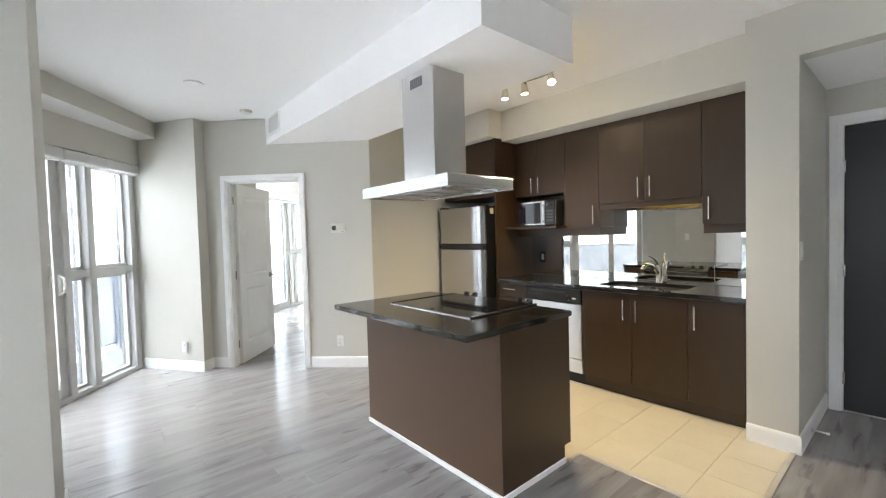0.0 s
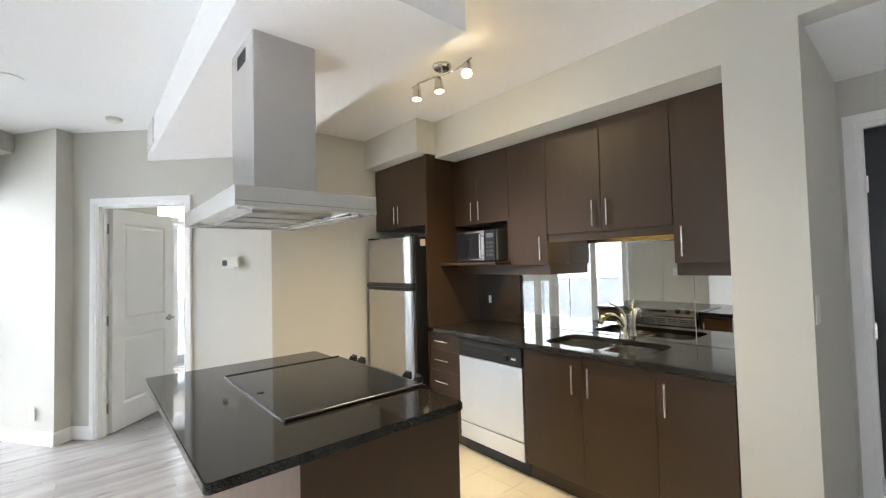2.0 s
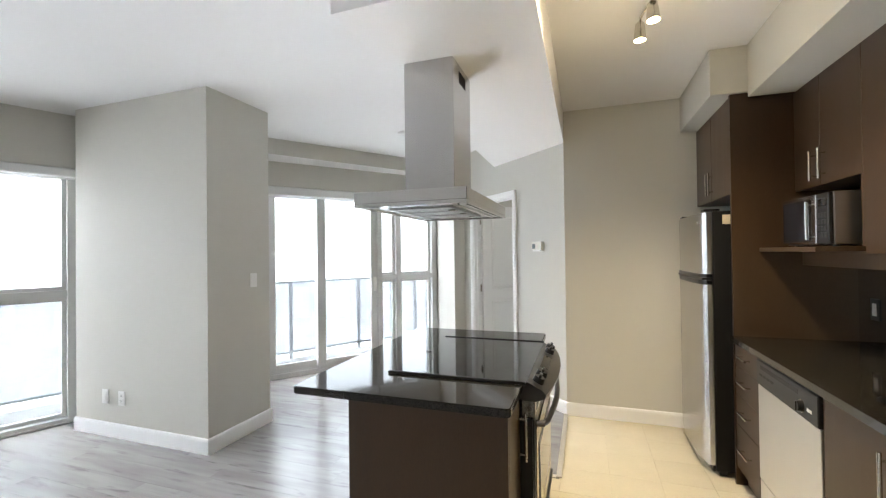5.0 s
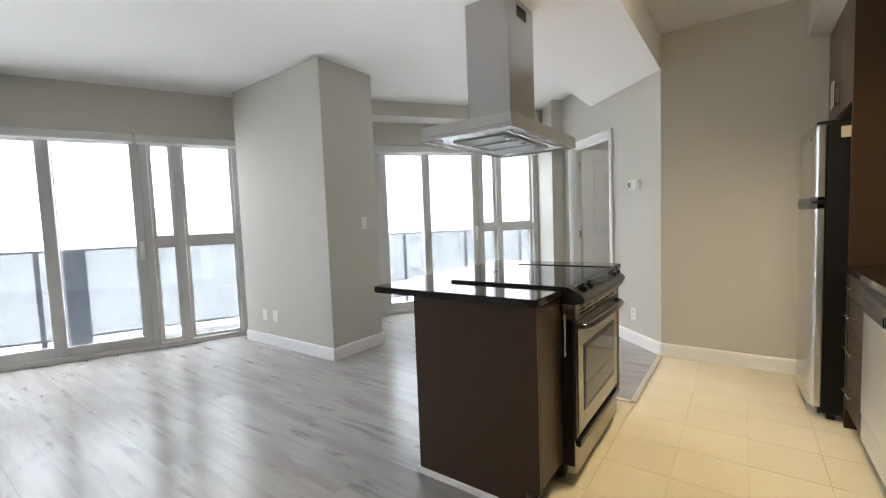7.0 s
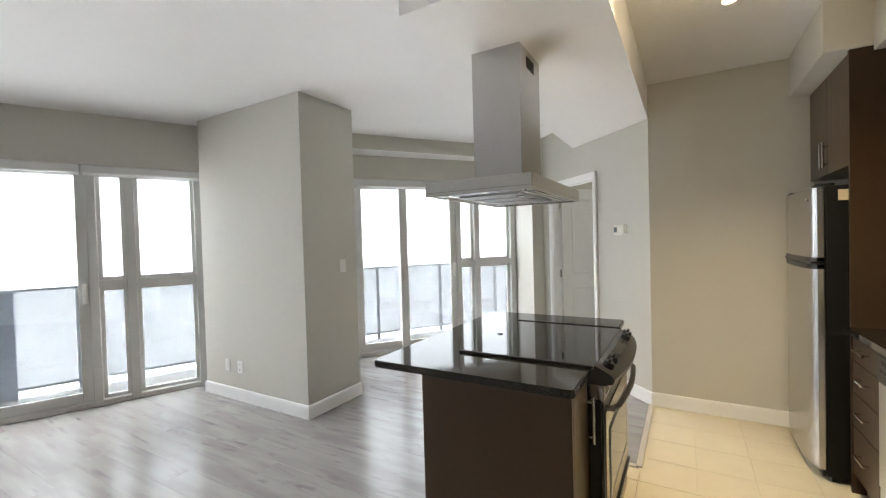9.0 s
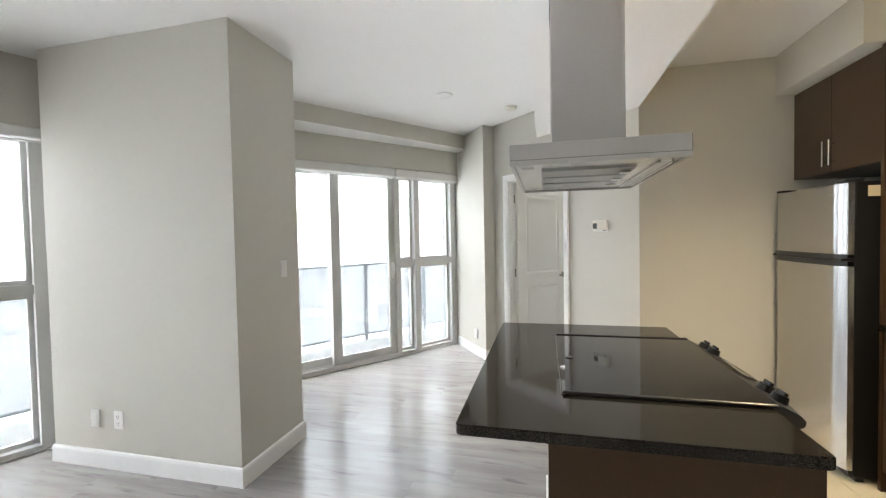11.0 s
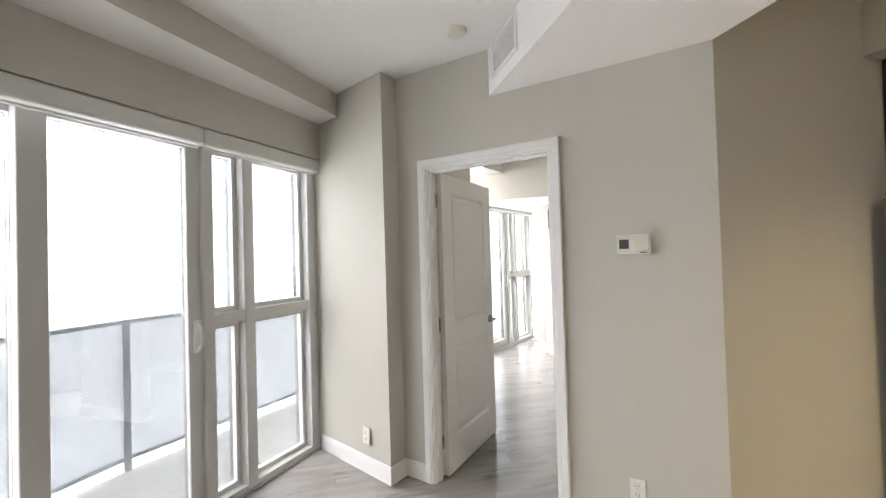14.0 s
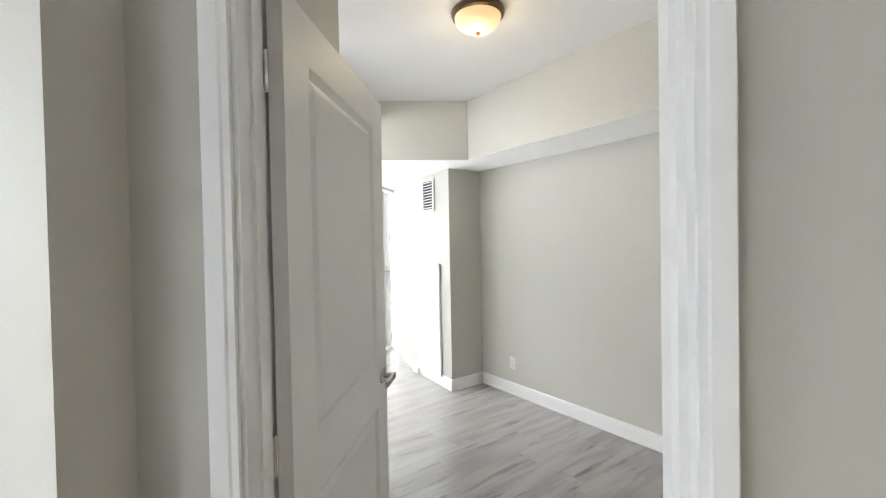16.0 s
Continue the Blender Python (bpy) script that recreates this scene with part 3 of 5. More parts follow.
def frame_rect(bm, x0, z0, x1, z1, y, yi, w):
    """A sloping moulding round a rectangle in the plane y, inner edge sunk to yi."""
    o = [bm.verts.new((x, y, z)) for x, z in ((x0, z0), (x1, z0), (x1, z1), (x0, z1))]
    q = [bm.verts.new((x, yi, z)) for x, z in ((x0 + w, z0 + w), (x1 - w, z0 + w), (x1 - w, z1 - w), (x0 + w, z1 - w))]
    for i in range(4):
        bm.faces.new((o[i], o[(i + 1) % 4], q[(i + 1) % 4], q[i]))
    return q


def hinge(parent, m):
    bm = bmesh.new()
    rod(bm, (0, 0, -0.045), (0, 0, 0.045), 0.007, 10)
    box(bm, -0.03, -0.0025, -0.044, 0.0, 0.0005, 0.044)
    box(bm, 0.0, -0.0025, -0.044, 0.03, 0.0005, 0.044)
    ob = part("hinge", bm, NICKEL, parent, "satin steel butt hinge", smooth=True)
    ob.matrix_local = m


def lever(parent, m):
    bm = bmesh.new()
    rod(bm, (0, 0, 0), (0, 0.008, 0), 0.033, 28, 0.030)
    rod(bm, (0, 0.008, 0), (0, 0.050, 0), 0.011, 16)
    box(bm, -0.012, 0.042, -0.011, 0.112, 0.054, 0.011, bevel=0.003)
    ob = part("door_handle", bm, PEWTER, parent, "dark satin nickel lever handle", smooth=True)
    ob.matrix_local = m


def bedroom_door():
    # local x along the wall towards the window, y into the living room
    o = door_wall(0.773)
    base = Matrix(((-R2, -R2, 0, o[0]), (R2, -R2, 0, o[1]), (0, 0, 1, 0), (0, 0, 0, 1)))
    fr = thing("door_1", "white door frame with moulded casing", "door frame", base, kind="structure")
    casing(fr, Matrix.Identity(4), 0.824, 2.049, cw=0.058)
    d = thing("bedroom_door", "white two-panel door standing open", "door", base @ pose(0.774, -0.104, 0.012, 0, 0, 0) @ pose(0, 0, 0, 0, 0, 92.0 + 180))
    # leaf: local x along its width from the hinge, y through its thickness
    w, h, t = 0.800, 2.02, 0.036
    panels = ((0.125, 0.22, w - 0.125, 0.84), (0.125, 0.98, w - 0.125, h - 0.125))
    bm = bmesh.new()
    for y, s in ((0.0, 1), (t, -1)):
        xs, zs = [0, 0.125, w - 0.125, w], [0, 0.22, 0.84, 0.98, h - 0.125, h]
        for i in range(3):
            for j in range(5):
                if i == 1 and j in (1, 3):
                    continue
                vs = [bm.verts.new((x, y, z)) for x, z in ((xs[i], zs[j]), (xs[i + 1], zs[j]), (xs[i + 1], zs[j + 1]), (xs[i], zs[j + 1]))]
                bm.faces.new(vs)
        for x0, z0, x1, z1 in panels:
            q = frame_rect(bm, x0, z0, x1, z1, y, y + s * 0.010, 0.022)
            r = [bm.verts.new((v.co.x + dx * 0.02, y + s * 0.003, v.co.z + dz * 0.02)) for v, dx, dz in zip(q, (1, -1, -1, 1), (1, 1, -1, -1))]
            for i in range(4):
                bm.faces.new((q[i], q[(i + 1) % 4], r[(i + 1) % 4], r[i]))
            bm.faces.new(r)
    for x in (0, w):
        bm.faces.new([bm.verts.new(p) for p in ((x, 0, 0), (x, t, 0), (x, t, h), (x, 0, h))])
    for z in (0, h):
        bm.faces.new([bm.verts.new(p) for p in ((0, 0, z), (w, 0, z), (w, t, z), (0, t, z))])
    bmesh.ops.remove_doubles(bm, verts=bm.verts[:], dist=0.0002)
    part("leaf", bm, DOORW, d)
    lever(d, pose(w - 0.065, t, 0.94, 0, 0, 0) @ Matrix.Scale(-1, 4, (1, 0, 0)))
    lever(d, pose(w - 0.065, 0, 0.94, 0, 0, 180))
    for z in (0.22, 1.0, 1.835):
        hinge(d, pose(-0.004, t + 0.003, z))
    return d


bedroom_door()

# ---------------------------------------------------------------- entrance door


def entrance_door():
    base = Matrix(((0, -1, 0, 4.30), (1, 0, 0, -0.47), (0, 0, 1, 0), (0, 0, 0, 1)))
    fr = thing("door_2", "white entrance door frame", "door frame", base, kind="structure")
    casing(fr, Matrix.Identity(4), 0.92, 2.13, cw=0.065)
    d = thing("entrance_door", "dark charcoal flush entrance door, closed", "door", base)
    part("leaf", B(0.014, -0.062, 0.008, 0.906, -0.018, 2.115, bevel=0.002, seg=1), DARKDOOR, d)
    lever(d, pose(0.075, -0.018, 0.98))
    for z in (0.25, 1.05, 1.82):
        hinge(d, pose(0.910, -0.006, z) @ Matrix.Diagonal((0.4, 1, 1, 1)))


entrance_door()
bm = bmesh.new()
tube(bm, [(0, 0, 0), (0, -0.03, 0), (0, -0.075, 0)], 0.005)
rod(bm, (0, 0, 0), (0, -0.006, 0), 0.014)
rod(bm, (0, -0.072, 0), (0, -0.088, 0), 0.008)
solid("door_stop", bm, PLATE, "small white spring door stop on the baseboard", "door stop", smooth=True, m=pose(3.62, 0.520, 0.055))

# ---------------------------------------------------------------- kitchen cabinets
FX, UX = 3.42, 3.74


def bar_handle(parent, at, length, vertical=True, out=(-1, 0, 0)):
    bm = bmesh.new()
    o = Vector(out)
    a = Vector((0, 0, 1)) if vertical else Vector((0, 1, 0))
    c = Vector(at)
    rod(bm, c + o * 0.030 - a * length / 2, c + o * 0.030 + a * length / 2, 0.0062, 12)
    for s in (-1, 1):
        rod(bm, c + a * s * (length / 2 - 0.025), c + o * 0.030 + a * s * (length / 2 - 0.025), 0.0045, 8)
    part("handle", bm, NICKEL, parent, "brushed steel bar handle", smooth=True)


def slab_door(parent, x, y0, z0, y1, z1, t=0.02, out=-1, name="door", gap=0.0015):
    a, b = (x, x + t) if out < 0 else (x - t, x)
    return part(name, B(a, y0 + gap, z0 + gap, b, y1 - gap, z1 - gap, bevel=0.0012, seg=1), ESP, parent)


def cabinet(name, label, x, y0, z0, y1, z1, back=BACK - 0.001):
    c = thing(name, label, "cabinet")
    part("body", B(x + 0.0215, y0 + 0.001, z0, back, y1 - 0.001, z1), ESP, c)
    return c


# base units
c = cabinet("drawer_unit", "dark brown kitchen drawer unit with four drawers", FX, 2.69, 0.10, 3.049, 0.884)
for z0, z1 in ((0.115, 0.384), (0.384, 0.565), (0.565, 0.74), (0.74, 0.872)):
    d = slab_door(c, FX, 2.69, z0, 3.049, z1, name="drawer")
    bar_handle(d, (FX, 2.87, (z0 + z1) / 2 + 0.01), 0.16, False)
c = cabinet("sink_cabinet", "dark brown two-door kitchen base cabinet", FX, 1.189, 0.10, 2.05, 0.884, back=FX + 0.04)
for y0, y1, hy in ((1.612, 2.05, 1.665), (1.189, 1.612, 1.56)):
    d = slab_door(c, FX, y0, 0.115, y1, 0.875)
    bar_handle(d, (FX, hy, 0.74), 0.17)
c = cabinet("base_cabinet", "dark brown single-door kitchen base cabinet", FX, 0.80, 0.10, 1.189, 0.884)
d = slab_door(c, FX, 0.835, 0.115, 1.189, 0.875)
bar_handle(d, (FX, 1.135, 0.74), 0.17)
part("filler", B(FX + 0.004, 0.801, 0.101, FX + 0.021, 0.833, 0.883), ESP, c)
solid("toe_kick", B(3.475, 0.801, 0.0, 3.49, 3.05, 0.0995), ESP, "dark brown recessed toe kick under the cabinets", "toe kick")
solid("gable_panel", B(3.415, 3.052, 0.0, BACK - 0.001, 3.074, 2.418), ESP, "tall dark brown cabinet side panel", "panel")

# wall units
c = cabinet("fridge_cabinet", "dark brown two-door cabinet above the fridge", FX, 3.078, 1.80, 3.892, 2.418)
for y0, y1, hy in ((3.08, 3.487, 3.455), (3.487, 3.892, 3.52)):
    d = slab_door(c, FX, y0, 1.80, y1, 2.41)
    bar_handle(d, (FX, hy, 1.92), 0.16)
c = thing("microwave_cabinet", "dark brown wall cabinet with open microwave niche", "cabinet")
part("body", B(UX + 0.021, 2.412, 1.795, BACK - 0.001, 3.05, 2.384), ESP, c)
part("niche_back", B(4.02, 2.43, 1.462, BACK - 0.001, 3.05, 1.794), ESP, c)
part("side_panel", B(UX + 0.002, 2.412, 1.462, 4.019, 2.428, 1.794), ESP, c)
part("shelf", B(3.555, 2.40, 1.437, BACK - 0.001, 3.05, 1.461, bevel=0.003, seg=2), ESP, c)
for y0, y1, hy in ((2.412, 2.765, 2.72), (2.765, 3.05, 2.81)):
    d = slab_door(c, UX, y0, 1.79, y1, 2.384)
    bar_handle(d, (UX, hy, 1.90), 0.16)
part("valance", B(UX + 0.03, 2.052, 1.355, UX + 0.05, 3.05, 1.436), ESP, c)
part("valance", B(UX + 0.0505, 2.052, 1.355, 4.027, 2.070, 1.436), ESP, c)
c = cabinet("wall_cabinet", "dark brown tall single-door wall cabinet", UX, 2.052, 1.437, 2.41, 2.384)
d = slab_door(c, UX, 2.052, 1.425, 2.41, 2.384)
bar_handle(d, (UX, 2.10, 1.55), 0.17)
c = cabinet("wall_cabinet", "dark brown two-door wall cabinet above the sink", UX, 1.189, 1.655, 2.05, 2.384)
for y0, y1, hy in ((1.625, 2.05, 1.675), (1.189, 1.625, 1.575)):
    d = slab_door(c, UX, y0, 1.645, y1, 2.384)
    bar_handle(d, (UX, hy, 1.765), 0.17)
part("valance", B(UX + 0.014, 1.19, 1.592, UX + 0.032, 2.05, 1.654), ESP, c)
c = cabinet("wall_cabinet", "dark brown single-door wall cabinet beside the wall", UX, 0.801, 1.437, 1.187, 2.384)
d = slab_door(c, UX, 0.803, 1.425, 1.187, 2.384)
bar_handle(d, (UX, 1.135, 1.55), 0.17)
part("valance", B(UX + 0.03, 0.802, 1.355, UX + 0.05, 1.186, 1.436), ESP, c)

part("valance", B(UX + 0.0505, 1.168, 1.355, 4.027, 1.186, 1.436), ESP, c)

# lamp under the sink cabinet
c = thing("under_cabinet_lamp", "slim lit lamp under the wall cabinet", "lamp")
part("housing", B(3.80, 1.25, 1.636, 3.86, 1.90, 1.654), PLATE, c)
part("tube", B(3.808, 1.27, 1.626, 3.852, 1.88, 1.6355, bevel=0.003), UCL, c)

# worktop with two-bowl sink


def rounded(x0, y0, x1, y1, r, seg=6):
    pts = []
    for cx, cy, a in ((x1 - r, y1 - r, 0), (x0 + r, y1 - r, 90), (x0 + r, y0 + r, 180), (x1 - r, y0 + r, 270)):
        for i in range(seg + 1):
            q = radians(a + 90 * i / seg)
            pts.append((cx + r * math.cos(q), cy + r * math.sin(q)))
    return pts


def worktop():
    w = thing("worktop", "polished black granite worktop with sink cutout", "worktop")
    bm = bmesh.new()
    x0, x1, y0, y1, z0, z1 = 3.395, BACK - 0.001, 0.801, 3.05, 0.885, 0.917
    a0, a1, b0, b1 = 3.505, 3.915, 1.265, 1.965
    loops = []
    for pts in ([(x0, y0), (x1, y0), (x1, y1), (x0, y1)], rounded(a0, b0, a1, b1, 0.085)):
        vs = [bm.verts.new((x, y, z1)) for x, y in pts]
        loops += [bm.edges.new(e) for e in zip(vs, vs[1:] + vs[:1])]
    got = bmesh.ops.triangle_fill(bm, edges=loops, use_beauty=True, normal=(0, 0, 1))
    up = [f for f in got["geom"] if isinstance(f, bmesh.types.BMFace)]
    ex = bmesh.ops.extrude_face_region(bm, geom=up)
    bmesh.ops.translate(bm, vec=(0, 0, z0 - z1), verts=[v for v in ex["geom"] if isinstance(v, bmesh.types.BMVert)])
    bmesh.ops.recalc_face_normals(bm, faces=bm.faces[:])
    part("slab", bm, GRANITE, w)
    return w


worktop()


def bowl(bm, x0, y0, x1, y1, depth, z):
    levels = [(0.0, z, 0.085), (0.004, z - depth * 0.45, 0.085), (0.008, z - depth + 0.055, 0.085), (0.014, z - depth + 0.032, 0.085), (0.027, z - depth + 0.014, 0.08), (0.047, z - depth + 0.004, 0.07), (0.075, z - depth, 0.05)]
    rings = []
    for d, zz, r in levels:
        rings.append([bm.verts.new((x, y, zz)) for x, y in rounded(x0 + d, y0 + d, x1 - d, y1 - d, r)])
    for p, q in zip(rings, rings[1:]):
        for i in range(len(p)):
            bm.faces.new((p[i], p[(i + 1) % len(p)], q[(i + 1) % len(p)], q[i]))
    bm.faces.new(rings[-1])


s = thing("sink", "stainless steel undermount double-bowl sink", "sink")
for y0, y1 in ((1.632, 1.955), (1.275, 1.598)):
    bm = bmesh.new()
    bowl(bm, 3.512, y0, 3.908, y1, 0.19, 0.884)
    b = part("bowl", bm, SINKS, s, smooth=True)
    bm = bmesh.new()
    lathe(bm, [(0.042, 0.0), (0.040, 0.004), (0.028, 0.005), (0.022, 0.001)], 24, pose(3.71, (y0 + y1) / 2, 0.6945))
    part("drain", bm, CHROME, b, smooth=True)
bm = bmesh.new()
for r in ((3.49, 1.255, 3.512, 1.975), (3.908, 1.255, 3.93, 1.975), (3.512, 1.255, 3.908, 1.275), (3.512, 1.955, 3.908, 1.975), (3.512, 1.598, 3.908, 1.632)):
    box(bm, r[0], r[1], 0.878, r[2], r[3], 0.884)
part("rim", bm, SINKS, s)


def faucet():
    f = thing("faucet", "chrome single-lever pull-out kitchen faucet", "faucet", pose(3.965, 1.615, 0.917))
    bm = bmesh.new()
    lathe(bm, [(0.033, 0.0), (0.033, 0.006), (0.027, 0.014), (0.024, 0.05), (0.023, 0.13), (0.020, 0.155), (0.012, 0.165)], 28)
    part("body", bm, CHROME, f, smooth=True)
    bm = bmesh.new()
    tube(bm, [(-0.01, 0, 0.085), (-0.05, 0.01, 0.135), (-0.10, 0.02, 0.165), (-0.155, 0.03, 0.17), (-0.205, 0.04, 0.150), (-0.225, 0.045, 0.125)], 0.014,
         radii=[0.020, 0.019, 0.018, 0.018, 0.021, 0.022])
    part("spout", bm, CHROME, f, smooth=True)
    bm = bmesh.new()
    tube(bm, [(0.0, 0, 0.16), (-0.02, 0.005, 0.195), (-0.06, 0.02, 0.225), (-0.115, 0.035, 0.245)], 0.007, radii=[0.014, 0.010, 0.007, 0.006])
    part("lever", bm, CHROME, f, smooth=True)


faucet()

# mirrored backsplash
for y0, y1, z1 in ((0.802, 1.187, 1.436), (1.189, 2.061, 1.654), (2.063, 3.05, 1.436)):
    solid("backsplash_mirror", B(4.028, y0, 0.918, BACK - 0.001, y1, z1, bevel=0.0015, seg=1), MIRROR, "mirror glass backsplash panel above the worktop", "mirror", group="backsplash mirrors")


def wall_plate(name, label, m, kind="outlet", dark=False):
    """Local x along the wall, y out of it."""
    w = thing(name, label, name.replace("_", " "), m)
    part("plate", B(-0.036, 0.0, -0.058, 0.036, 0.006, 0.058, bevel=0.003), BLACKP if dark else PLATE, w)
    if kind == "outlet":
        for z in (-0.022, 0.022):
            bm = bmesh.new()
            box(bm, -0.017, 0.006, z - 0.016, 0.017, 0.0085, z + 0.016, bevel=0.002)
            so = part("socket", bm, PLATE, w)
            bm = bmesh.new()
            for x in (-0.007, 0.007):
                box(bm, x - 0.0012, 0.0086, z - 0.004, x + 0.0012, 0.0092, z + 0.007)
            rod(bm, (0, 0.0084, z - 0.010), (0, 0.0092, z - 0.010), 0.0025, 10)
            part("slot", bm, SLOT, so)
    else:
        bm = bmesh.new()
        box(bm, -0.017, 0.006, -0.034, 0.017, 0.0085, 0.034, bevel=0.001, seg=1)
        box(bm, -0.014, 0.0085, -0.030, 0.014, 0.0105, 0.002, bevel=0.001, seg=1)
        part("rocker", bm, PLATE, w)
    return w


# ---------------------------------------------------------------- appliances


def fridge():
    f = thing("fridge", "stainless top-freezer fridge with black sides", "fridge", pose(3.25, 3.105, 0))
    # local x into the alcove, y along the wall, doors at x = 0
    w = 0.73
    part("body", B(0.075, 0.004, 0.035, 0.76, w - 0.004, 1.700, bevel=0.006), BLACKM, f, "black textured side panel")
    for x in (0.10, 0.60):
        for y in (0.03, w - 0.07):
            part("foot", B(x, y, 0.0, x + 0.04, y + 0.04, 0.035), BLACKP, f)

    def curved(z0, z1, name, mat=STEEL, out=0.0, parent=f, label="brushed stainless curved door"):
        bm = bmesh.new()
        k = 14
        lo, hi = [], []
        for i in range(k + 1):
            v = i / k
            e = min(v, 1 - v)
            x = 0.0 + 0.022 * (2 * v - 1) ** 2 + (0.018 * (1 - e / 0.04) ** 2 if e < 0.04 else 0)
            lo.append((x - out, v * w))
        pts = lo + [(0.068, w), (0.068, 0.0)]
        prism(bm, pts, z0, z1)
        return part(name, bm, mat, parent, label, smooth=True)

    a = curved(0.075, 1.255, "fridge_door")
    b = curved(1.275, 1.692, "freezer_door")
    for z0, z1, o in ((1.228, 1.257, a), (1.2735, 1.295, b)):
        curved(z0, z1, "handle_grip", BLACKP, 0.005, o, "black moulded grip")
    part("gasket", B(0.012, 0.01, 1.2585, 0.07, w - 0.01, 1.2718), BLACKP, f)
    for y in (0.012, w - 0.09):
        part("hinge_cover", B(0.03, y, 1.7005, 0.12, y + 0.078, 1.716, bevel=0.004), BLACKP, f)
    part("kick_grille", B(0.06, 0.02, 0.03, 0.074, w - 0.02, 0.072), BLACKP, f)
    part("badge", B(0.005, 0.075, 1.622, 0.016, 0.125, 1.640, bevel=0.003), NICKEL, b)
    part("sticker", B(0.13, 0.0015, 1.615, 0.185, 0.0035, 1.675), GROUT, f, "pale paper energy sticker")


fridge()


def dishwasher():
    d = thing("dishwasher", "stainless dishwasher with black control panel", "dishwasher")
    y0, y1 = 2.055, 2.685
    part("body", B(FX + 0.02, y0, 0.10, BACK - 0.05, y1, 0.882), BLACKP, d)
    part("door", B(FX - 0.005, y0 + 0.003, 0.235, FX + 0.02, y1 - 0.003, 0.733, bevel=0.004), STEEL_W, d, "brushed stainless front")
    part("lower_panel", B(FX - 0.002, y0 + 0.003, 0.105, FX + 0.02, y1 - 0.003, 0.228, bevel=0.003), STEEL_W, d)
    p = part("control_panel", B(FX - 0.012, y0 + 0.003, 0.737, FX + 0.02, y1 - 0.003, 0.868, bevel=0.006), BLACKP, d)
    bm = bmesh.new()
    rod(bm, (FX - 0.012, 2.19, 0.785), (FX - 0.032, 2.19, 0.785), 0.024, 24, 0.021)
    box(bm, FX - 0.036, 2.187, 0.765, FX - 0.030, 2.193, 0.805)
    part("dial", bm, BLACKP, p, smooth=True)
    part("badge", B(FX - 0.0135, 2.105, 0.779, FX - 0.0125, 2.145, 0.793), PLATE, p)
    bm = bmesh.new()
    rod(bm, (FX - 0.0125, 2.19, 0.785), (FX - 0.0145, 2.19, 0.785), 0.028, 24)
    part("dial_ring", bm, NICKEL, p, smooth=True)
    part("vent_slot", B(FX - 0.014, 2.22, 0.826, FX - 0.0125, 2.62, 0.846), SLOT, p)
    bm = bmesh.new()
    for i in range(4):
        box(bm, FX - 0.0138, 2.47 + i * 0.045, 0.79, FX - 0.0125, 2.50 + i * 0.045, 0.802, bevel=0.0)
    part("button_row", bm, SLOT, p)
    part("toe_plate", B(FX + 0.05, y0, 0.0, FX + 0.06, y1, 0.10), BLACKP, d)


dishwasher()


def microwave():
    m = thing("microwave", "stainless countertop microwave with dark window", "microwave", pose(3.64, 2.475, 1.4615))
    # local x into the niche, front at x = 0
    w, h, dp = 0.475, 0.262, 0.35
    part("body", B(0.022, 0, 0.010, dp, w, h, bevel=0.004), STEEL_M, m)
    bm = bmesh.new()
    box(bm, 0.0, 0.115, 0.012, 0.0215, w, h - 0.002, bevel=0.004)
    d = part("door", bm, STEEL, m)
    part("window", B(-0.0015, 0.158, 0.028, 0.0005, w - 0.012, h - 0.020), BLACKG, d, "dark glass window")
    p = part("control_panel", B(0.002, 0.002, 0.012, 0.0215, 0.112, h - 0.002, bevel=0.004), BLACKP, m)
    part("display", B(0.0005, 0.018, h - 0.065, 0.0025, 0.096, h - 0.03), BLACKG, p)
    for i in range(3):
        for j in range(4):
            part("button", B(0.0, 0.020 + i * 0.027, 0.045 + j * 0.032, 0.0022, 0.042 + i * 0.027, 0.068 + j * 0.032, bevel=0.001, seg=1), STEEL_K, p)
    bm = bmesh.new()
    rod(bm, (-0.028, 0.138, 0.035), (-0.028, 0.138, h - 0.035), 0.008)
    for z in (0.05, h - 0.05):
        rod(bm, (0.001, 0.138, z), (-0.028, 0.138, z), 0.005, 8)
    part("handle", bm, CHROME, d, smooth=True)
    for x in (0.05, 0.30):
        for y in (0.05, w - 0.05):
            bm = bmesh.new()
            rod(bm, (x, y, 0.0), (x, y, 0.010), 0.012, 10)
            part("foot", bm, BLACKP, m)


microwave()

# ---------------------------------------------------------------- island
IX0, IX1, IY0, IY1 = 1.655, 2.285, 1.462, 2.80


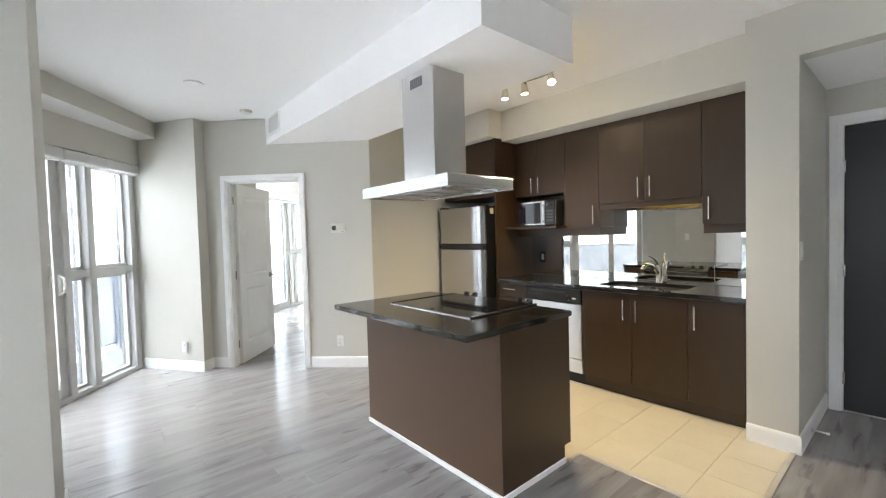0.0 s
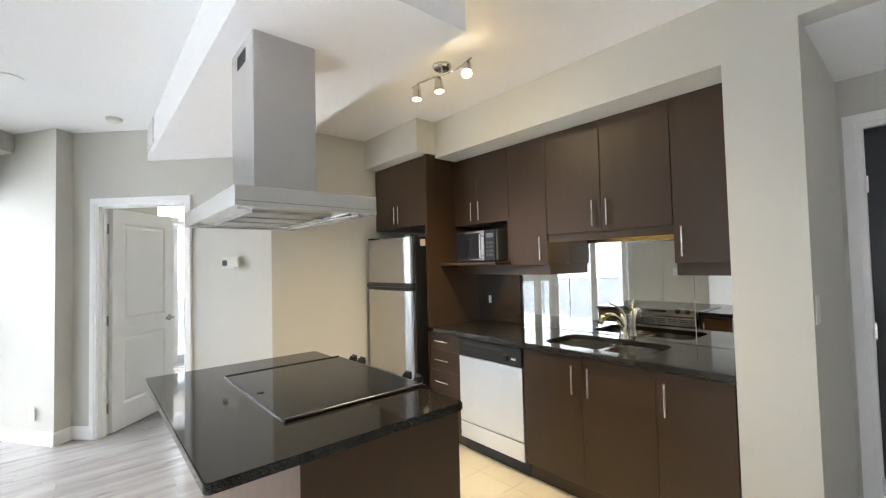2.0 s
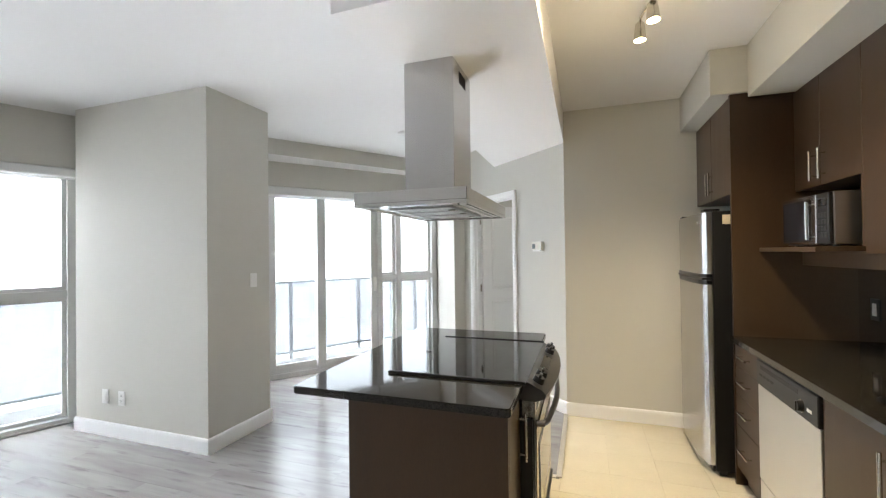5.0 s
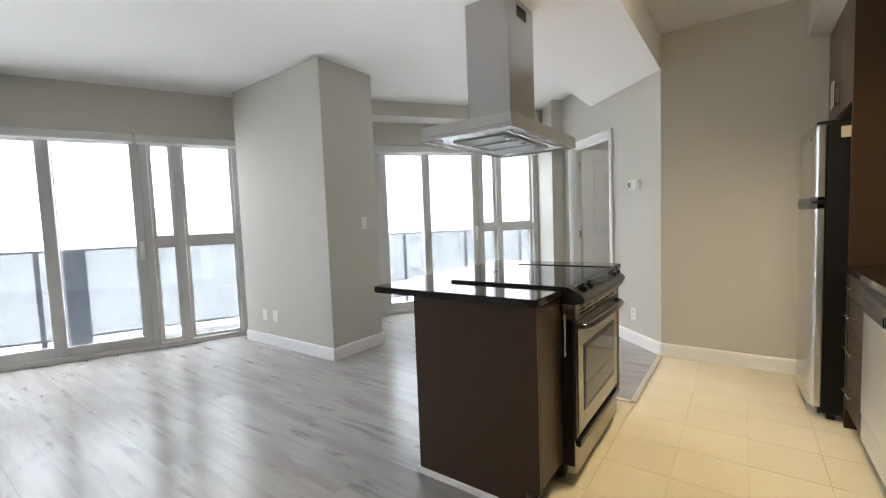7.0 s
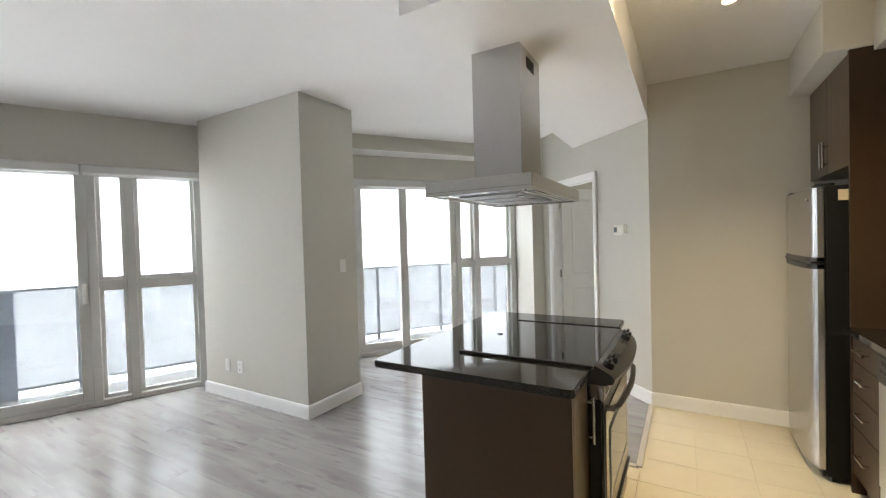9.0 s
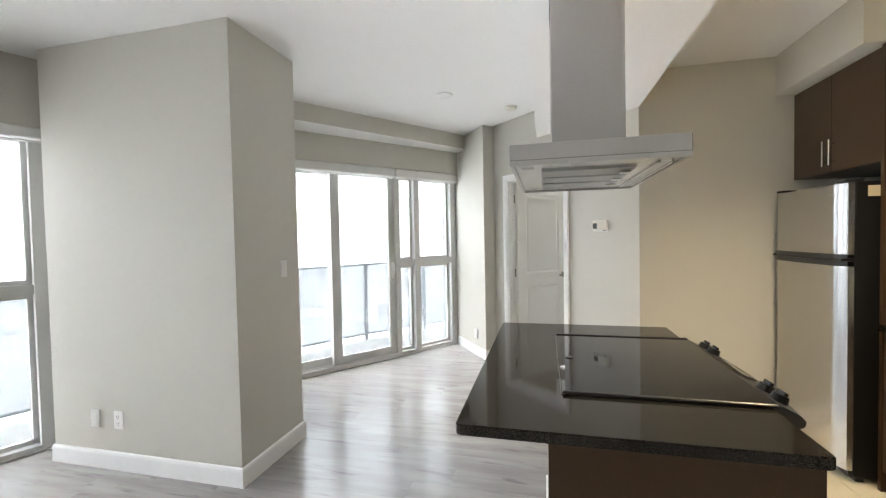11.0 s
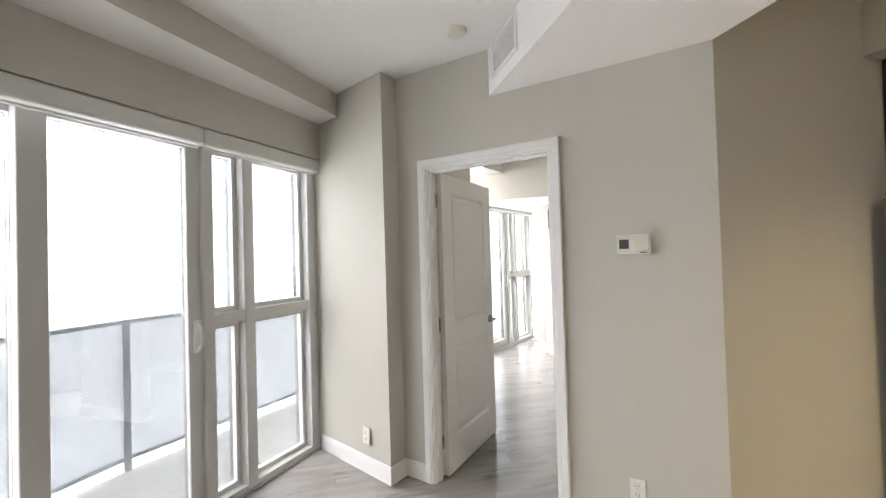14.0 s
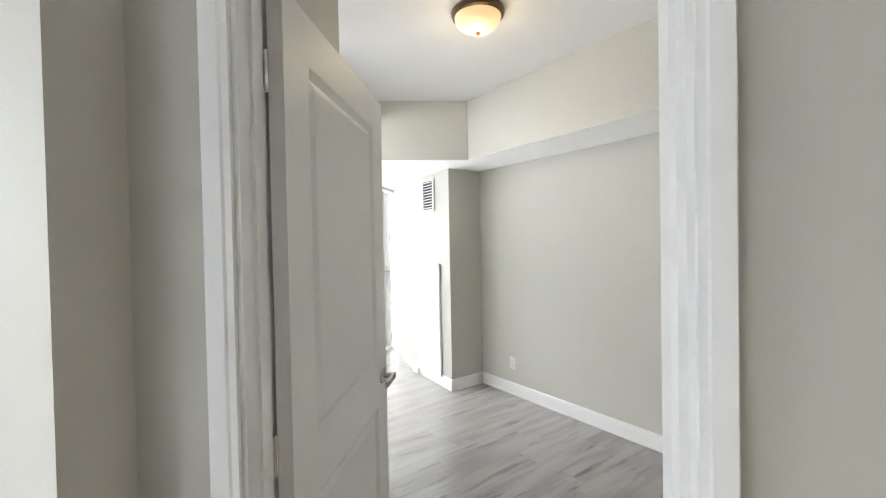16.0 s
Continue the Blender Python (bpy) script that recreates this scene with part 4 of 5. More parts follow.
def island():
    c = thing("island_cabinet", "dark brown kitchen island cabinet", "island")
    part("back_panel", B(IX0, IY0 + 0.019, 0.0, IX0 + 0.018, IY1 - 0.019, 0.884), ESP, c)
    bm = bmesh.new()
    prism(bm, [(IX0, 0.0), (IX1 - 0.065, 0.0), (IX1 - 0.065, 0.10), (IX1, 0.10), (IX1, 0.884), (IX0, 0.884)], 0, 0.018)
    bmesh.ops.transform(bm, matrix=Matrix(((1, 0, 0, 0), (0, 0, -1, IY0 + 0.018), (0, 1, 0, 0), (0, 0, 0, 1))), verts=bm.verts[:])
    part("end_panel", bm, ESP, c)
    bm = bmesh.new()
    prism(bm, [(IX0, 0.0), (IX1 - 0.065, 0.0), (IX1 - 0.065, 0.10), (IX1, 0.10), (IX1, 0.884), (IX0, 0.884)], 0, 0.018)
    bmesh.ops.transform(bm, matrix=Matrix(((1, 0, 0, 0), (0, 0, -1, IY1), (0, 1, 0, 0), (0, 0, 0, 1))), verts=bm.verts[:])
    part("end_panel", bm, ESP, c)
    part("body", B(IX0 + 0.02, IY0 + 0.02, 0.10, IX1 - 0.022, 1.738, 0.883), ESP, c)
    part("body", B(IX0 + 0.02, 2.512, 0.10, IX1 - 0.022, IY1 - 0.02, 0.883), ESP, c)
    d = slab_door(c, IX1, IY0 + 0.02, 0.115, 1.736, 0.875, out=1)
    bar_handle(d, (IX1, 1.69, 0.72), 0.19, out=(1, 0, 0))
    d = slab_door(c, IX1, 2.514, 0.115, IY1 - 0.02, 0.875, out=1)
    bar_handle(d, (IX1, 2.56, 0.72), 0.19, out=(1, 0, 0))
    part("toe_kick", B(IX1 - 0.08, IY0 + 0.02, 0.0, IX1 - 0.068, 1.738, 0.0995), ESP_DARK, c)
    part("toe_kick", B(IX1 - 0.08, 2.512, 0.0, IX1 - 0.068, IY1 - 0.02, 0.0995), ESP_DARK, c)
    bm = bmesh.new()
    box(bm, IX0 - 0.012, IY0 - 0.012, 0.0, IX0 - 0.001, IY1 + 0.0, 0.028)
    box(bm, IX0 - 0.001, IY0 - 0.012, 0.0, IX1 - 0.068, IY0 - 0.001, 0.028)
    part("base_trim", bm, TRIM, c, "white quarter-round trim at the floor")
    w = thing("island_worktop", "polished black granite island worktop", "worktop")
    bm = bmesh.new()
    x0, x1, y0, y1 = 1.402, 2.298, 1.440, 2.828
    outer = rounded(x0, y0, x1, y1, 0.018, 4)
    a, b = 1.738, 2.512
    xr = 1.735
    # slab cut out for the range on its kitchen side
    k = [p for p in outer if not (p[0] > x1 - 0.03)]
    right_lo = [p for p in outer if p[0] > x1 - 0.03 and p[1] < 2]
    right_hi = [p for p in outer if p[0] > x1 - 0.03 and p[1] > 2]
    pts = right_hi + k + right_lo + [(x1, a), (xr, a), (xr, b), (x1, b)]
    prism(bm, pts, 0.885, 0.917)
    es = [e for e in bm.edges if abs(e.verts[0].co.z - e.verts[1].co.z) < 1e-5]
    bmesh.ops.bevel(bm, geom=es, offset=0.004, segments=2, affect="EDGES")
    part("slab", bm, GRANITE, w)


island()


def slide_in_range():
    r = thing("range", "slide-in electric range with black glass cooktop", "range")
    y0, y1 = 1.742, 2.508
    part("body", B(1.76, y0 + 0.004, 0.03, 2.285, y1 - 0.004, 0.915), BLACKP, r)
    t = part("cooktop", B(1.700, 1.722, 0.9175, 2.315, 2.528, 0.9245, bevel=0.002), BLACKG, r, "black ceramic glass cooktop")
    bm = bmesh.new()
    box(bm, 1.6982, 1.7225, 0.9174, 1.6996, 2.5275, 0.9205)
    part("trim_edge", bm, STEEL_H, t, "thin polished steel edge strip")
    bm = bmesh.new()
    lathe(bm, [(0.016, 0), (0.015, 0.003), (0.002, 0.004)], 20, pose(1.745, 2.12, 0.9245))
    part("oven_vent_cap", bm, BLACKP, t)
    for ya, yb in ((1.714, 1.7285), (2.5215, 2.536)):
        part("side_rail", B(1.703, ya, 0.9174, 2.312, yb, 0.9295, bevel=0.004), BLACKP, t)
    # sloping control panel, bowed outwards, with knobs
    def bow(y):
        v = (y - y0) / (y1 - y0)
        return 0.034 * (1 - (2 * v - 1) ** 2)

    bm = bmesh.new()
    rings = []
    for i in range(17):
        y = y0 + (y1 - y0) * i / 16
        k = bow(y)
        rings.append([bm.verts.new((x, y, z)) for x, z in ((2.285, 0.915), (2.318, 0.923), (2.375 + k * 0.6, 0.893), (2.390 + k, 0.876), (2.386 + k, 0.858), (2.350 + k * 0.4, 0.846), (2.285, 0.846))])
    for a, b in zip(rings, rings[1:]):
        for q in range(7):
            bm.faces.new((a[q], a[(q + 1) % 7], b[(q + 1) % 7], b[q]))
    bm.faces.new(rings[0])
    bm.faces.new(rings[-1][::-1])
    p = part("control_panel", bm, STEEL_K, r, smooth=True)
    n = Vector((0.40, 0, 0.917)).normalized()
    turn = Matrix(((0, -n.z, n.x, 0), (1, 0, 0, 0), (0, n.x, n.z, 0), (0, 0, 0, 1)))
    for y in (1.815, 1.905, 2.345, 2.435):
        c = Vector((2.348 + bow(y) * 0.3, y, 0.906))
        bm = bmesh.new()
        rod(bm, c, c + n * 0.024, 0.026, 24, 0.022)
        m = Matrix.Translation(c + n * 0.028) @ turn
        box(bm, -0.022, -0.006, -0.004, 0.022, 0.006, 0.008, bevel=0.002, m=m)
        part("knob", bm, BLACKP, p, "black control knob", smooth=True)
    m = Matrix.Translation(Vector((2.348 + bow(2.125) * 0.3, 2.125, 0.9085)) + n * 0.002) @ turn
    part("display", B(-0.11, -0.020, 0.0, 0.11, 0.020, 0.0015, m=m), BLACKG, p)
    part("side_cheek", B(2.286, y0 - 0.003, 0.10, 2.335, y0 + 0.003, 0.775), BLACKP, r)
    part("side_cheek", B(2.286, y1 - 0.003, 0.10, 2.335, y1 + 0.003, 0.775), BLACKP, r)
    v = part("vent_strip", B(2.290, y0 + 0.010, 0.771, 2.344, y1 - 0.010, 0.8455, bevel=0.002, seg=1), STEEL_R, r)
    for z in (0.788, 0.806, 0.824):
        for i in range(6):
            ya = 1.815 + i * 0.108
            part("vent_slot", B(2.3435, ya, z, 2.3448, ya + 0.078, z + 0.008), SLOT, v)
    d = part("oven_door", B(2.290, y0 + 0.004, 0.225, 2.343, y1 - 0.004, 0.768, bevel=0.006), BLACKP, r, "black-edged oven door")
    part("door_skin", B(2.3432, y0 + 0.030, 0.240, 2.3480, y1 - 0.030, 0.722, bevel=0.002, seg=1), STEEL_R, d, "stainless door face")
    part("window_surround", B(2.3482, y0 + 0.105, 0.325, 2.3500, y1 - 0.105, 0.640, bevel=0.001, seg=1), BLACKP, d)
    part("oven_window", B(2.3502, y0 + 0.125, 0.345, 2.3515, y1 - 0.125, 0.620), BLACKG, d, "dark oven window")
    bm = bmesh.new()
    tube(bm, [(2.343, 1.785, 0.742), (2.372, 1.79, 0.742), (2.388, 1.83, 0.742), (2.402, 2.0, 0.742), (2.406, 2.125, 0.742), (2.402, 2.25, 0.742), (2.388, 2.42, 0.742), (2.372, 2.46, 0.742), (2.343, 2.465, 0.742)], 0.013)
    part("handle", bm, STEEL_K, d, "curved dark door handle", smooth=True)
    w = part("storage_drawer", B(2.290, y0 + 0.006, 0.055, 2.338, y1 - 0.006, 0.215, bevel=0.005), STEEL_R, r)
    part("drawer_lip", B(2.338, y0 + 0.02, 0.185, 2.356, y1 - 0.02, 0.214, bevel=0.004), BLACKP, w)
    for x in (1.80, 2.24):
        for y in (y0 + 0.05, y1 - 0.05):
            bm = bmesh.new()
            rod(bm, (x, y, 0.0), (x, y, 0.031), 0.016, 10)
            part("foot", bm, BLACKP, r)


slide_in_range()


def range_hood():
    h = thing("range_hood", "stainless island range hood hanging from the bulkhead", "range hood")
    x0, x1, y0, y1, z0, z1 = 1.544, 2.082, 1.705, 2.606, 1.668, 1.733
    bm = bmesh.new()
    box(bm, x0, y0, z0 + 0.012, x1, y1, z1, bevel=0.002, seg=1)
    part("canopy", bm, STEEL_H, h)
    bm = bmesh.new()
    for r in ((x0, y0, x1, y0 + 0.012), (x0, y1 - 0.012, x1, y1), (x0, y0 + 0.012, x0 + 0.012, y1 - 0.012), (x1 - 0.012, y0 + 0.012, x1, y1 - 0.012)):
        box(bm, r[0], r[1], z0 - 0.004, r[2], r[3], z0 + 0.012)
    box(bm, x0 + 0.012, y0 + 0.012, z0 + 0.004, x1 - 0.012, y1 - 0.012, z0 + 0.0115)
    part("rim", bm, STEEL_H, h)
    for i in range(3):
        a = y0 + 0.165 + i * 0.195
        bm = bmesh.new()
        box(bm, x0 + 0.10, a, z0 - 0.001, x1 - 0.12, a + 0.185, z0 + 0.004)
        f = part("grease_filter", bm, FILTER, h)
        bm = bmesh.new()
        for r in ((x0 + 0.10, a, x1 - 0.12, a + 0.007), (x0 + 0.10, a + 0.178, x1 - 0.12, a + 0.185), (x0 + 0.10, a + 0.007, x0 + 0.107, a + 0.178), (x1 - 0.127, a + 0.007, x1 - 0.12, a + 0.178)):
            box(bm, r[0], r[1], z0 - 0.004, r[2], r[3], z0 - 0.0012)
        part("filter_frame", bm, FILTER, f)
        part("filter_latch", B(x1 - 0.16, a + 0.07, z0 - 0.010, x1 - 0.125, a + 0.115, z0 - 0.0045, bevel=0.002), CHROME, f)
    for yy in (y0 + 0.06, y1 - 0.11):
        part("downlight", B(x0 + 0.035, yy, z0 - 0.001, x0 + 0.075, yy + 0.05, z0 + 0.0035), HOODLENS, h, "small unlit hood light")
    bm = bmesh.new()
    box(bm, x1 - 0.070, y0 + 0.10, z0 - 0.004, x1 - 0.062, y1 - 0.10, z0 + 0.0035)
    box(bm, x1 - 0.030, y0 + 0.10, z0 - 0.004, x1 - 0.022, y1 - 0.10, z0 + 0.0035)
    part("light_bar", bm, CHROME, h, "polished edge strips of the lamp slot")
    part("lamp_slot", B(x1 - 0.062, y0 + 0.10, z0 + 0.0005, x1 - 0.030, y1 - 0.10, z0 + 0.0035), HOODLENS, h)
    bm = bmesh.new()
    box(bm, 1.683, 1.975, 1.7335, 1.945, 2.293, 2.424, bevel=0.0015, seg=1)
    ch = part("chimney", bm, STEEL, h)
    for x in (1.6825, 1.9455):
        bm = bmesh.new()
        for i in range(6):
            y = 2.08 + i * 0.021
            box(bm, x - 0.0008, y, 2.33, x + 0.0008, y + 0.013, 2.39)
        part("vent_slot", bm, SLOT, ch)
    for x in (1.72, 1.91):
        bm = bmesh.new()
        rod(bm, (x, 1.976, 2.36), (x, 1.972, 2.36), 0.005, 10)
        part("screw", bm, CHROME, ch)


range_hood()

# ---------------------------------------------------------------- ceiling fixtures


def track_light():
    t = thing("track_light", "brushed nickel ceiling track with three lit spotlights", "track light", pose(2.875, 2.185, H))
    bm = bmesh.new()
    lathe(bm, [(0.060, 0.0), (0.060, -0.012), (0.050, -0.024), (0.012, -0.027)], 32)
    part("canopy", bm, NICKEL, t, smooth=True)
    bm = bmesh.new()
    rod(bm, (0, 0, -0.025), (0, 0, -0.058), 0.008)
    tube(bm, [(-0.01 + 0.03 * math.cos(i * 0.9 - 1.5), -0.27 + i * 0.09, -0.058) for i in range(7)], 0.006)
    part("bar", bm, NICKEL, t, smooth=True)
    for k, (y, to) in enumerate(((0.21, (-0.02, 0.02, -1)), (0.03, (0.05, -0.05, -1)), (-0.22, (-0.35, -0.30, -0.8)))):
        x = -0.01 + 0.03 * math.cos((y + 0.27) / 0.09 * 0.9 - 1.5)
        d = Vector(to).normalized()
        a = Vector((x, y, -0.075))
        bm = bmesh.new()
        rod(bm, (x, y, -0.058), a, 0.006, 8)
        m = Matrix.Translation(a) @ d.to_track_quat("Z", "Y").to_matrix().to_4x4()
        lathe(bm, [(0.012, -0.01), (0.022, 0.0), (0.026, 0.03), (0.031, 0.085), (0.029, 0.085), (0.024, 0.06), (0.004, 0.058)], 24, m)
        s = part("spot_head", bm, NICKEL, t, smooth=True)
        bm = bmesh.new()
        lathe(bm, [(0.004, 0.06), (0.020, 0.064), (0.024, 0.076), (0.018, 0.084), (0.004, 0.087)], 20, m)
        part("bulb", bm, BULBM, s, "glowing halogen bulb", smooth=True)
        g = Vector((2.875, 2.185, H)) + a + d * 0.10
        spot("spot_lamp", g, g + d, 29, 135, WARM, 0.025)
        bulb("spot_glow", g, 0.8, WARM, 0.03)


track_light()

bm = bmesh.new()
lathe(bm, [(0.058, 0.0), (0.058, -0.012), (0.050, -0.026), (0.030, -0.033), (0.004, -0.034)], 32)
s = solid("smoke_detector", bm, IVORY, "round white ceiling smoke detector", "smoke detector", smooth=True, m=pose(1.345, 4.515, H))
bm = bmesh.new()
lathe(bm, [(0.075, 0.0), (0.075, -0.006), (0.066, -0.010), (0.004, -0.011)], 36)
solid("ceiling_cover", bm, PLATE, "flat round white ceiling cover plate", "cover plate", smooth=True, m=pose(0.795, 3.985, H))


def flush_lamp():
    t = thing("ceiling_lamp", "lit amber glass flush ceiling lamp with bronze ring", "ceiling lamp", pose(2.60, 5.83, H) @ Matrix.Diagonal((0.84, 0.84, 0.95, 1)))
    bm = bmesh.new()
    lathe(bm, [(0.05, 0.0), (0.165, 0.0), (0.172, -0.012), (0.165, -0.030), (0.150, -0.036), (0.145, -0.030)], 48)
    part("ring", bm, BRONZE, t, smooth=True)
    bm = bmesh.new()
    lathe(bm, [(0.148, -0.034)] + [(0.148 * math.cos(a), -0.034 - 0.085 * math.sin(a)) for a in (0.2, 0.45, 0.7, 0.95, 1.2, 1.4)] + [(0.012, -0.119)], 48)
    part("shade", bm, SHADE, t, "glowing amber glass bowl", smooth=True)
    bm = bmesh.new()
    lathe(bm, [(0.012, -0.117), (0.014, -0.126), (0.007, -0.134), (0.002, -0.136)], 16)
    part("finial", bm, BRONZE, t, smooth=True)


flush_lamp()
bulb("bedroom_bulb", (2.60, 5.83, 2.49), 1.3, WARM, 0.10)


def grille(name, label, m, w, h, slats, horizontal=True):
    """Air grille; local x along the wall, y out of it."""
    g = thing(name, label, "air vent", m)
    part("backing", B(-w / 2 + 0.015, 0.0005, -h / 2 + 0.015, w / 2 - 0.015, 0.002, h / 2 - 0.015), SLOT, g)
    bm = bmesh.new()
    for r in ((-w / 2, -h / 2, w / 2, -h / 2 + 0.022), (-w / 2, h / 2 - 0.022, w / 2, h / 2), (-w / 2, -h / 2 + 0.022, -w / 2 + 0.022, h / 2 - 0.022), (w / 2 - 0.022, -h / 2 + 0.022, w / 2, h / 2 - 0.022)):
        box(bm, r[0], 0.0, r[1], r[2], 0.010, r[3])
    part("frame", bm, PLATE, g)
    for i in range(slats):
        z = -h / 2 + 0.022 + (h - 0.044) * (i + 0.5) / slats
        bm = bmesh.new()
        box(bm, -w / 2 + 0.022, -0.004, -0.001, w / 2 - 0.022, 0.006, 0.001, m=pose(0, 0.005, z, 35))
        part("slat", bm, PLATE, g)


grille("air_vent", "white louvred air vent on the bulkhead side", Matrix(((0, -1, 0, 1.5845), (-1, 0, 0, 4.42), (0, 0, 1, 2.59), (0, 0, 0, 1))), 0.34, 0.205, 9)
grille("air_vent", "white louvred air vent high on the bedroom chase", Matrix.Translation((3.588, 7.78, 1.965)) @ Matrix.Rotation(radians(85.0), 4, "Z"), 0.25, 0.34, 10)
ob = solid("access_panel", B(-0.24, 0.0, 0, 0.24, 0.022, 1.15, bevel=0.003), TRIM, "tall white access panel on the bedroom chase", "panel", m=Matrix.Translation((3.588, 7.80, 0.10)) @ Matrix.Rotation(radians(85.0), 4, "Z"))

solid("floor_register", B(-0.07, 0.0, 0.0, 0.07, 0.03, 0.075, bevel=0.003), PLATE, "small white cover box at the foot of the chase", "cover", m=Matrix.Translation((3.628, 8.10, 0.0)) @ Matrix.Rotation(radians(85.0), 4, "Z") @ pose(0, 0.015, 0))

# ---------------------------------------------------------------- plates and controls
DW = Matrix(((-R2, -R2, 0, 0), (R2, -R2, 0, 0), (0, 0, 1, 0), (0, 0, 0, 1)))


def on_door_wall(s, z):
    p = door_wall(s)
    return Matrix.Translation((p[0], p[1], z)) @ DW


def thermostat():
    t = thing("thermostat", "white wall thermostat with grey display", "thermostat", on_door_wall(0.362, 1.505))
    part("base", B(-0.076, 0.0, -0.048, 0.076, 0.010, 0.048, bevel=0.003), PLATE, t)
    part("cover", B(-0.072, 0.010, -0.035, 0.072, 0.028, 0.044, bevel=0.004), IVORY, t, "ivory front cover")
    part("display", B(0.018, 0.0282, -0.022, 0.062, 0.0292, 0.024), LCD, t, "dark grey lcd display")
    for z in (0.012, -0.008, -0.026):
        part("button", B(-0.006, 0.0282, z - 0.005, 0.006, 0.030, z + 0.005, bevel=0.001, seg=1), PLATE, t)
    part("lettering", B(-0.060, 0.0102, -0.0435, -0.030, 0.0108, -0.0385), LCD, t)


thermostat()
wall_plate("wall_outlet", "white wall outlet beside the bedroom door", on_door_wall(0.385, 0.285))
a = math.atan2(0.69, -0.522)
wall_plate("wall_outlet", "white wall outlet on the pilaster", Matrix.Translation((0.976 - 0.522 * 0.272, 5.09 + 0.71 * 0.272 - 0.004, 0.262)) @ Matrix.Rotation(math.atan2(-0.71, 0.506), 4, "Z") @ Matrix.Rotation(math.pi, 4, "Z") @ pose(0, 0.002, 0))
wall_plate("light_switch", "white light switch on the column", Matrix.Translation((-0.077, 2.808, 1.246)) @ Matrix.Rotation(-math.pi / 2, 4, "Z"), "switch")
for x in (-1.17, -0.98):
    wall_plate("wall_outlet" if x > -1 else "cable_plate", "white wall plate low on the column", pose(x, 2.36, 0.32, 0, 0, 180), "outlet" if x > -1 else "switch")
wall_plate("light_switch", "white light switch in the entrance hall", pose(3.37, 0.535, 1.24, 0, 0, 180), "switch")
wall_plate("light_switch", "white rocker switch with black plate on the backsplash", Matrix.Translation((4.028, 2.90, 1.118)) @ Matrix.Rotation(math.pi / 2, 4, "Z"), "switch", True)
wall_plate("wall_outlet", "white wall outlet in the bedroom", Matrix.Translation((3.965, 6.95, 0.30)) @ Matrix.Rotation(math.pi / 2, 4, "Z"))

# ---------------------------------------------------------------- floor pieces
bm = bmesh.new()
box(bm, 2.352, 2.80, 0.0, 2.388, 3.89, 0.010, bevel=0.003, seg=2)
box(bm, 2.23, 2.787, 0.0, 2.352, 2.823, 0.008, bevel=0.002, seg=1)
box(bm, 2.352, 0.575, 0.0, 2.388, 1.462, 0.008, bevel=0.003, seg=2)
box(bm, 2.23, 1.438, 0.0, 2.352, 1.462, 0.007)
structure("threshold_strip", bm, STRIP, "brown transition strip between wood and tile", "trim")
bm = B(2.39, 0.545, 0.0, 3.30, 0.575, 0.008, bevel=0.002, seg=1)
structure("threshold_strip", bm, STRIP, "brown transition strip between wood and tile", "trim")

tile_floor = bpy.data.objects["tile_floor"]
k = 0
TS = 0.2985
for i in range(6):
    for j in range(12):
        x, y = 2.380 + i * TS, 0.555 + j * TS
        if x > 3.5 or y > 3.89:
            continue
        x0, x1, y0, y1 = max(x, 2.388), min(x + TS, 3.50 if y < 2.9 else 4.02), max(y, 0.575), min(y + TS, 3.893)
        if x1 - x0 < 0.01 or y1 - y0 < 0.01:
            continue
        if i == 0 and y1 > 1.5 and y0 < 2.75:
            bm = B(2.211, max(y0, 1.464) + 0.001, -0.0028, 2.379, min(y1, 2.788) - 0.001, 0.0006, bevel=0.0006, seg=1)
            part("tile", bm, TILE, tile_floor)
            x0 = 2.380
        bm = bmesh.new()
        box(bm, x0 + 0.001, y0 + 0.001, -0.0028, x1 - 0.001, y1 - 0.001, 0.0006, bevel=0.0006, seg=1)
        part("tile", bm, TILE, tile_floor)

# laminate planks, running along x
floor = bpy.data.objects["floor"]
PW, PL = 0.168, 1.215


def cut(pts, a, b, c):
    """Keep the part of a convex outline where a x + b y <= c."""
    out = []
    for p, q in zip(pts, pts[1:] + pts[:1]):
        dp, dq = a * p[0] + b * p[1] - c, a * q[0] + b * q[1] - c
        if dp <= 0:
            out.append(p)
        if (dp < 0 < dq) or (dq < 0 < dp):
            f = dp / (dp - dq)
            out.append((p[0] + f * (q[0] - p[0]), p[1] + f * (q[1] - p[1])))
    return out


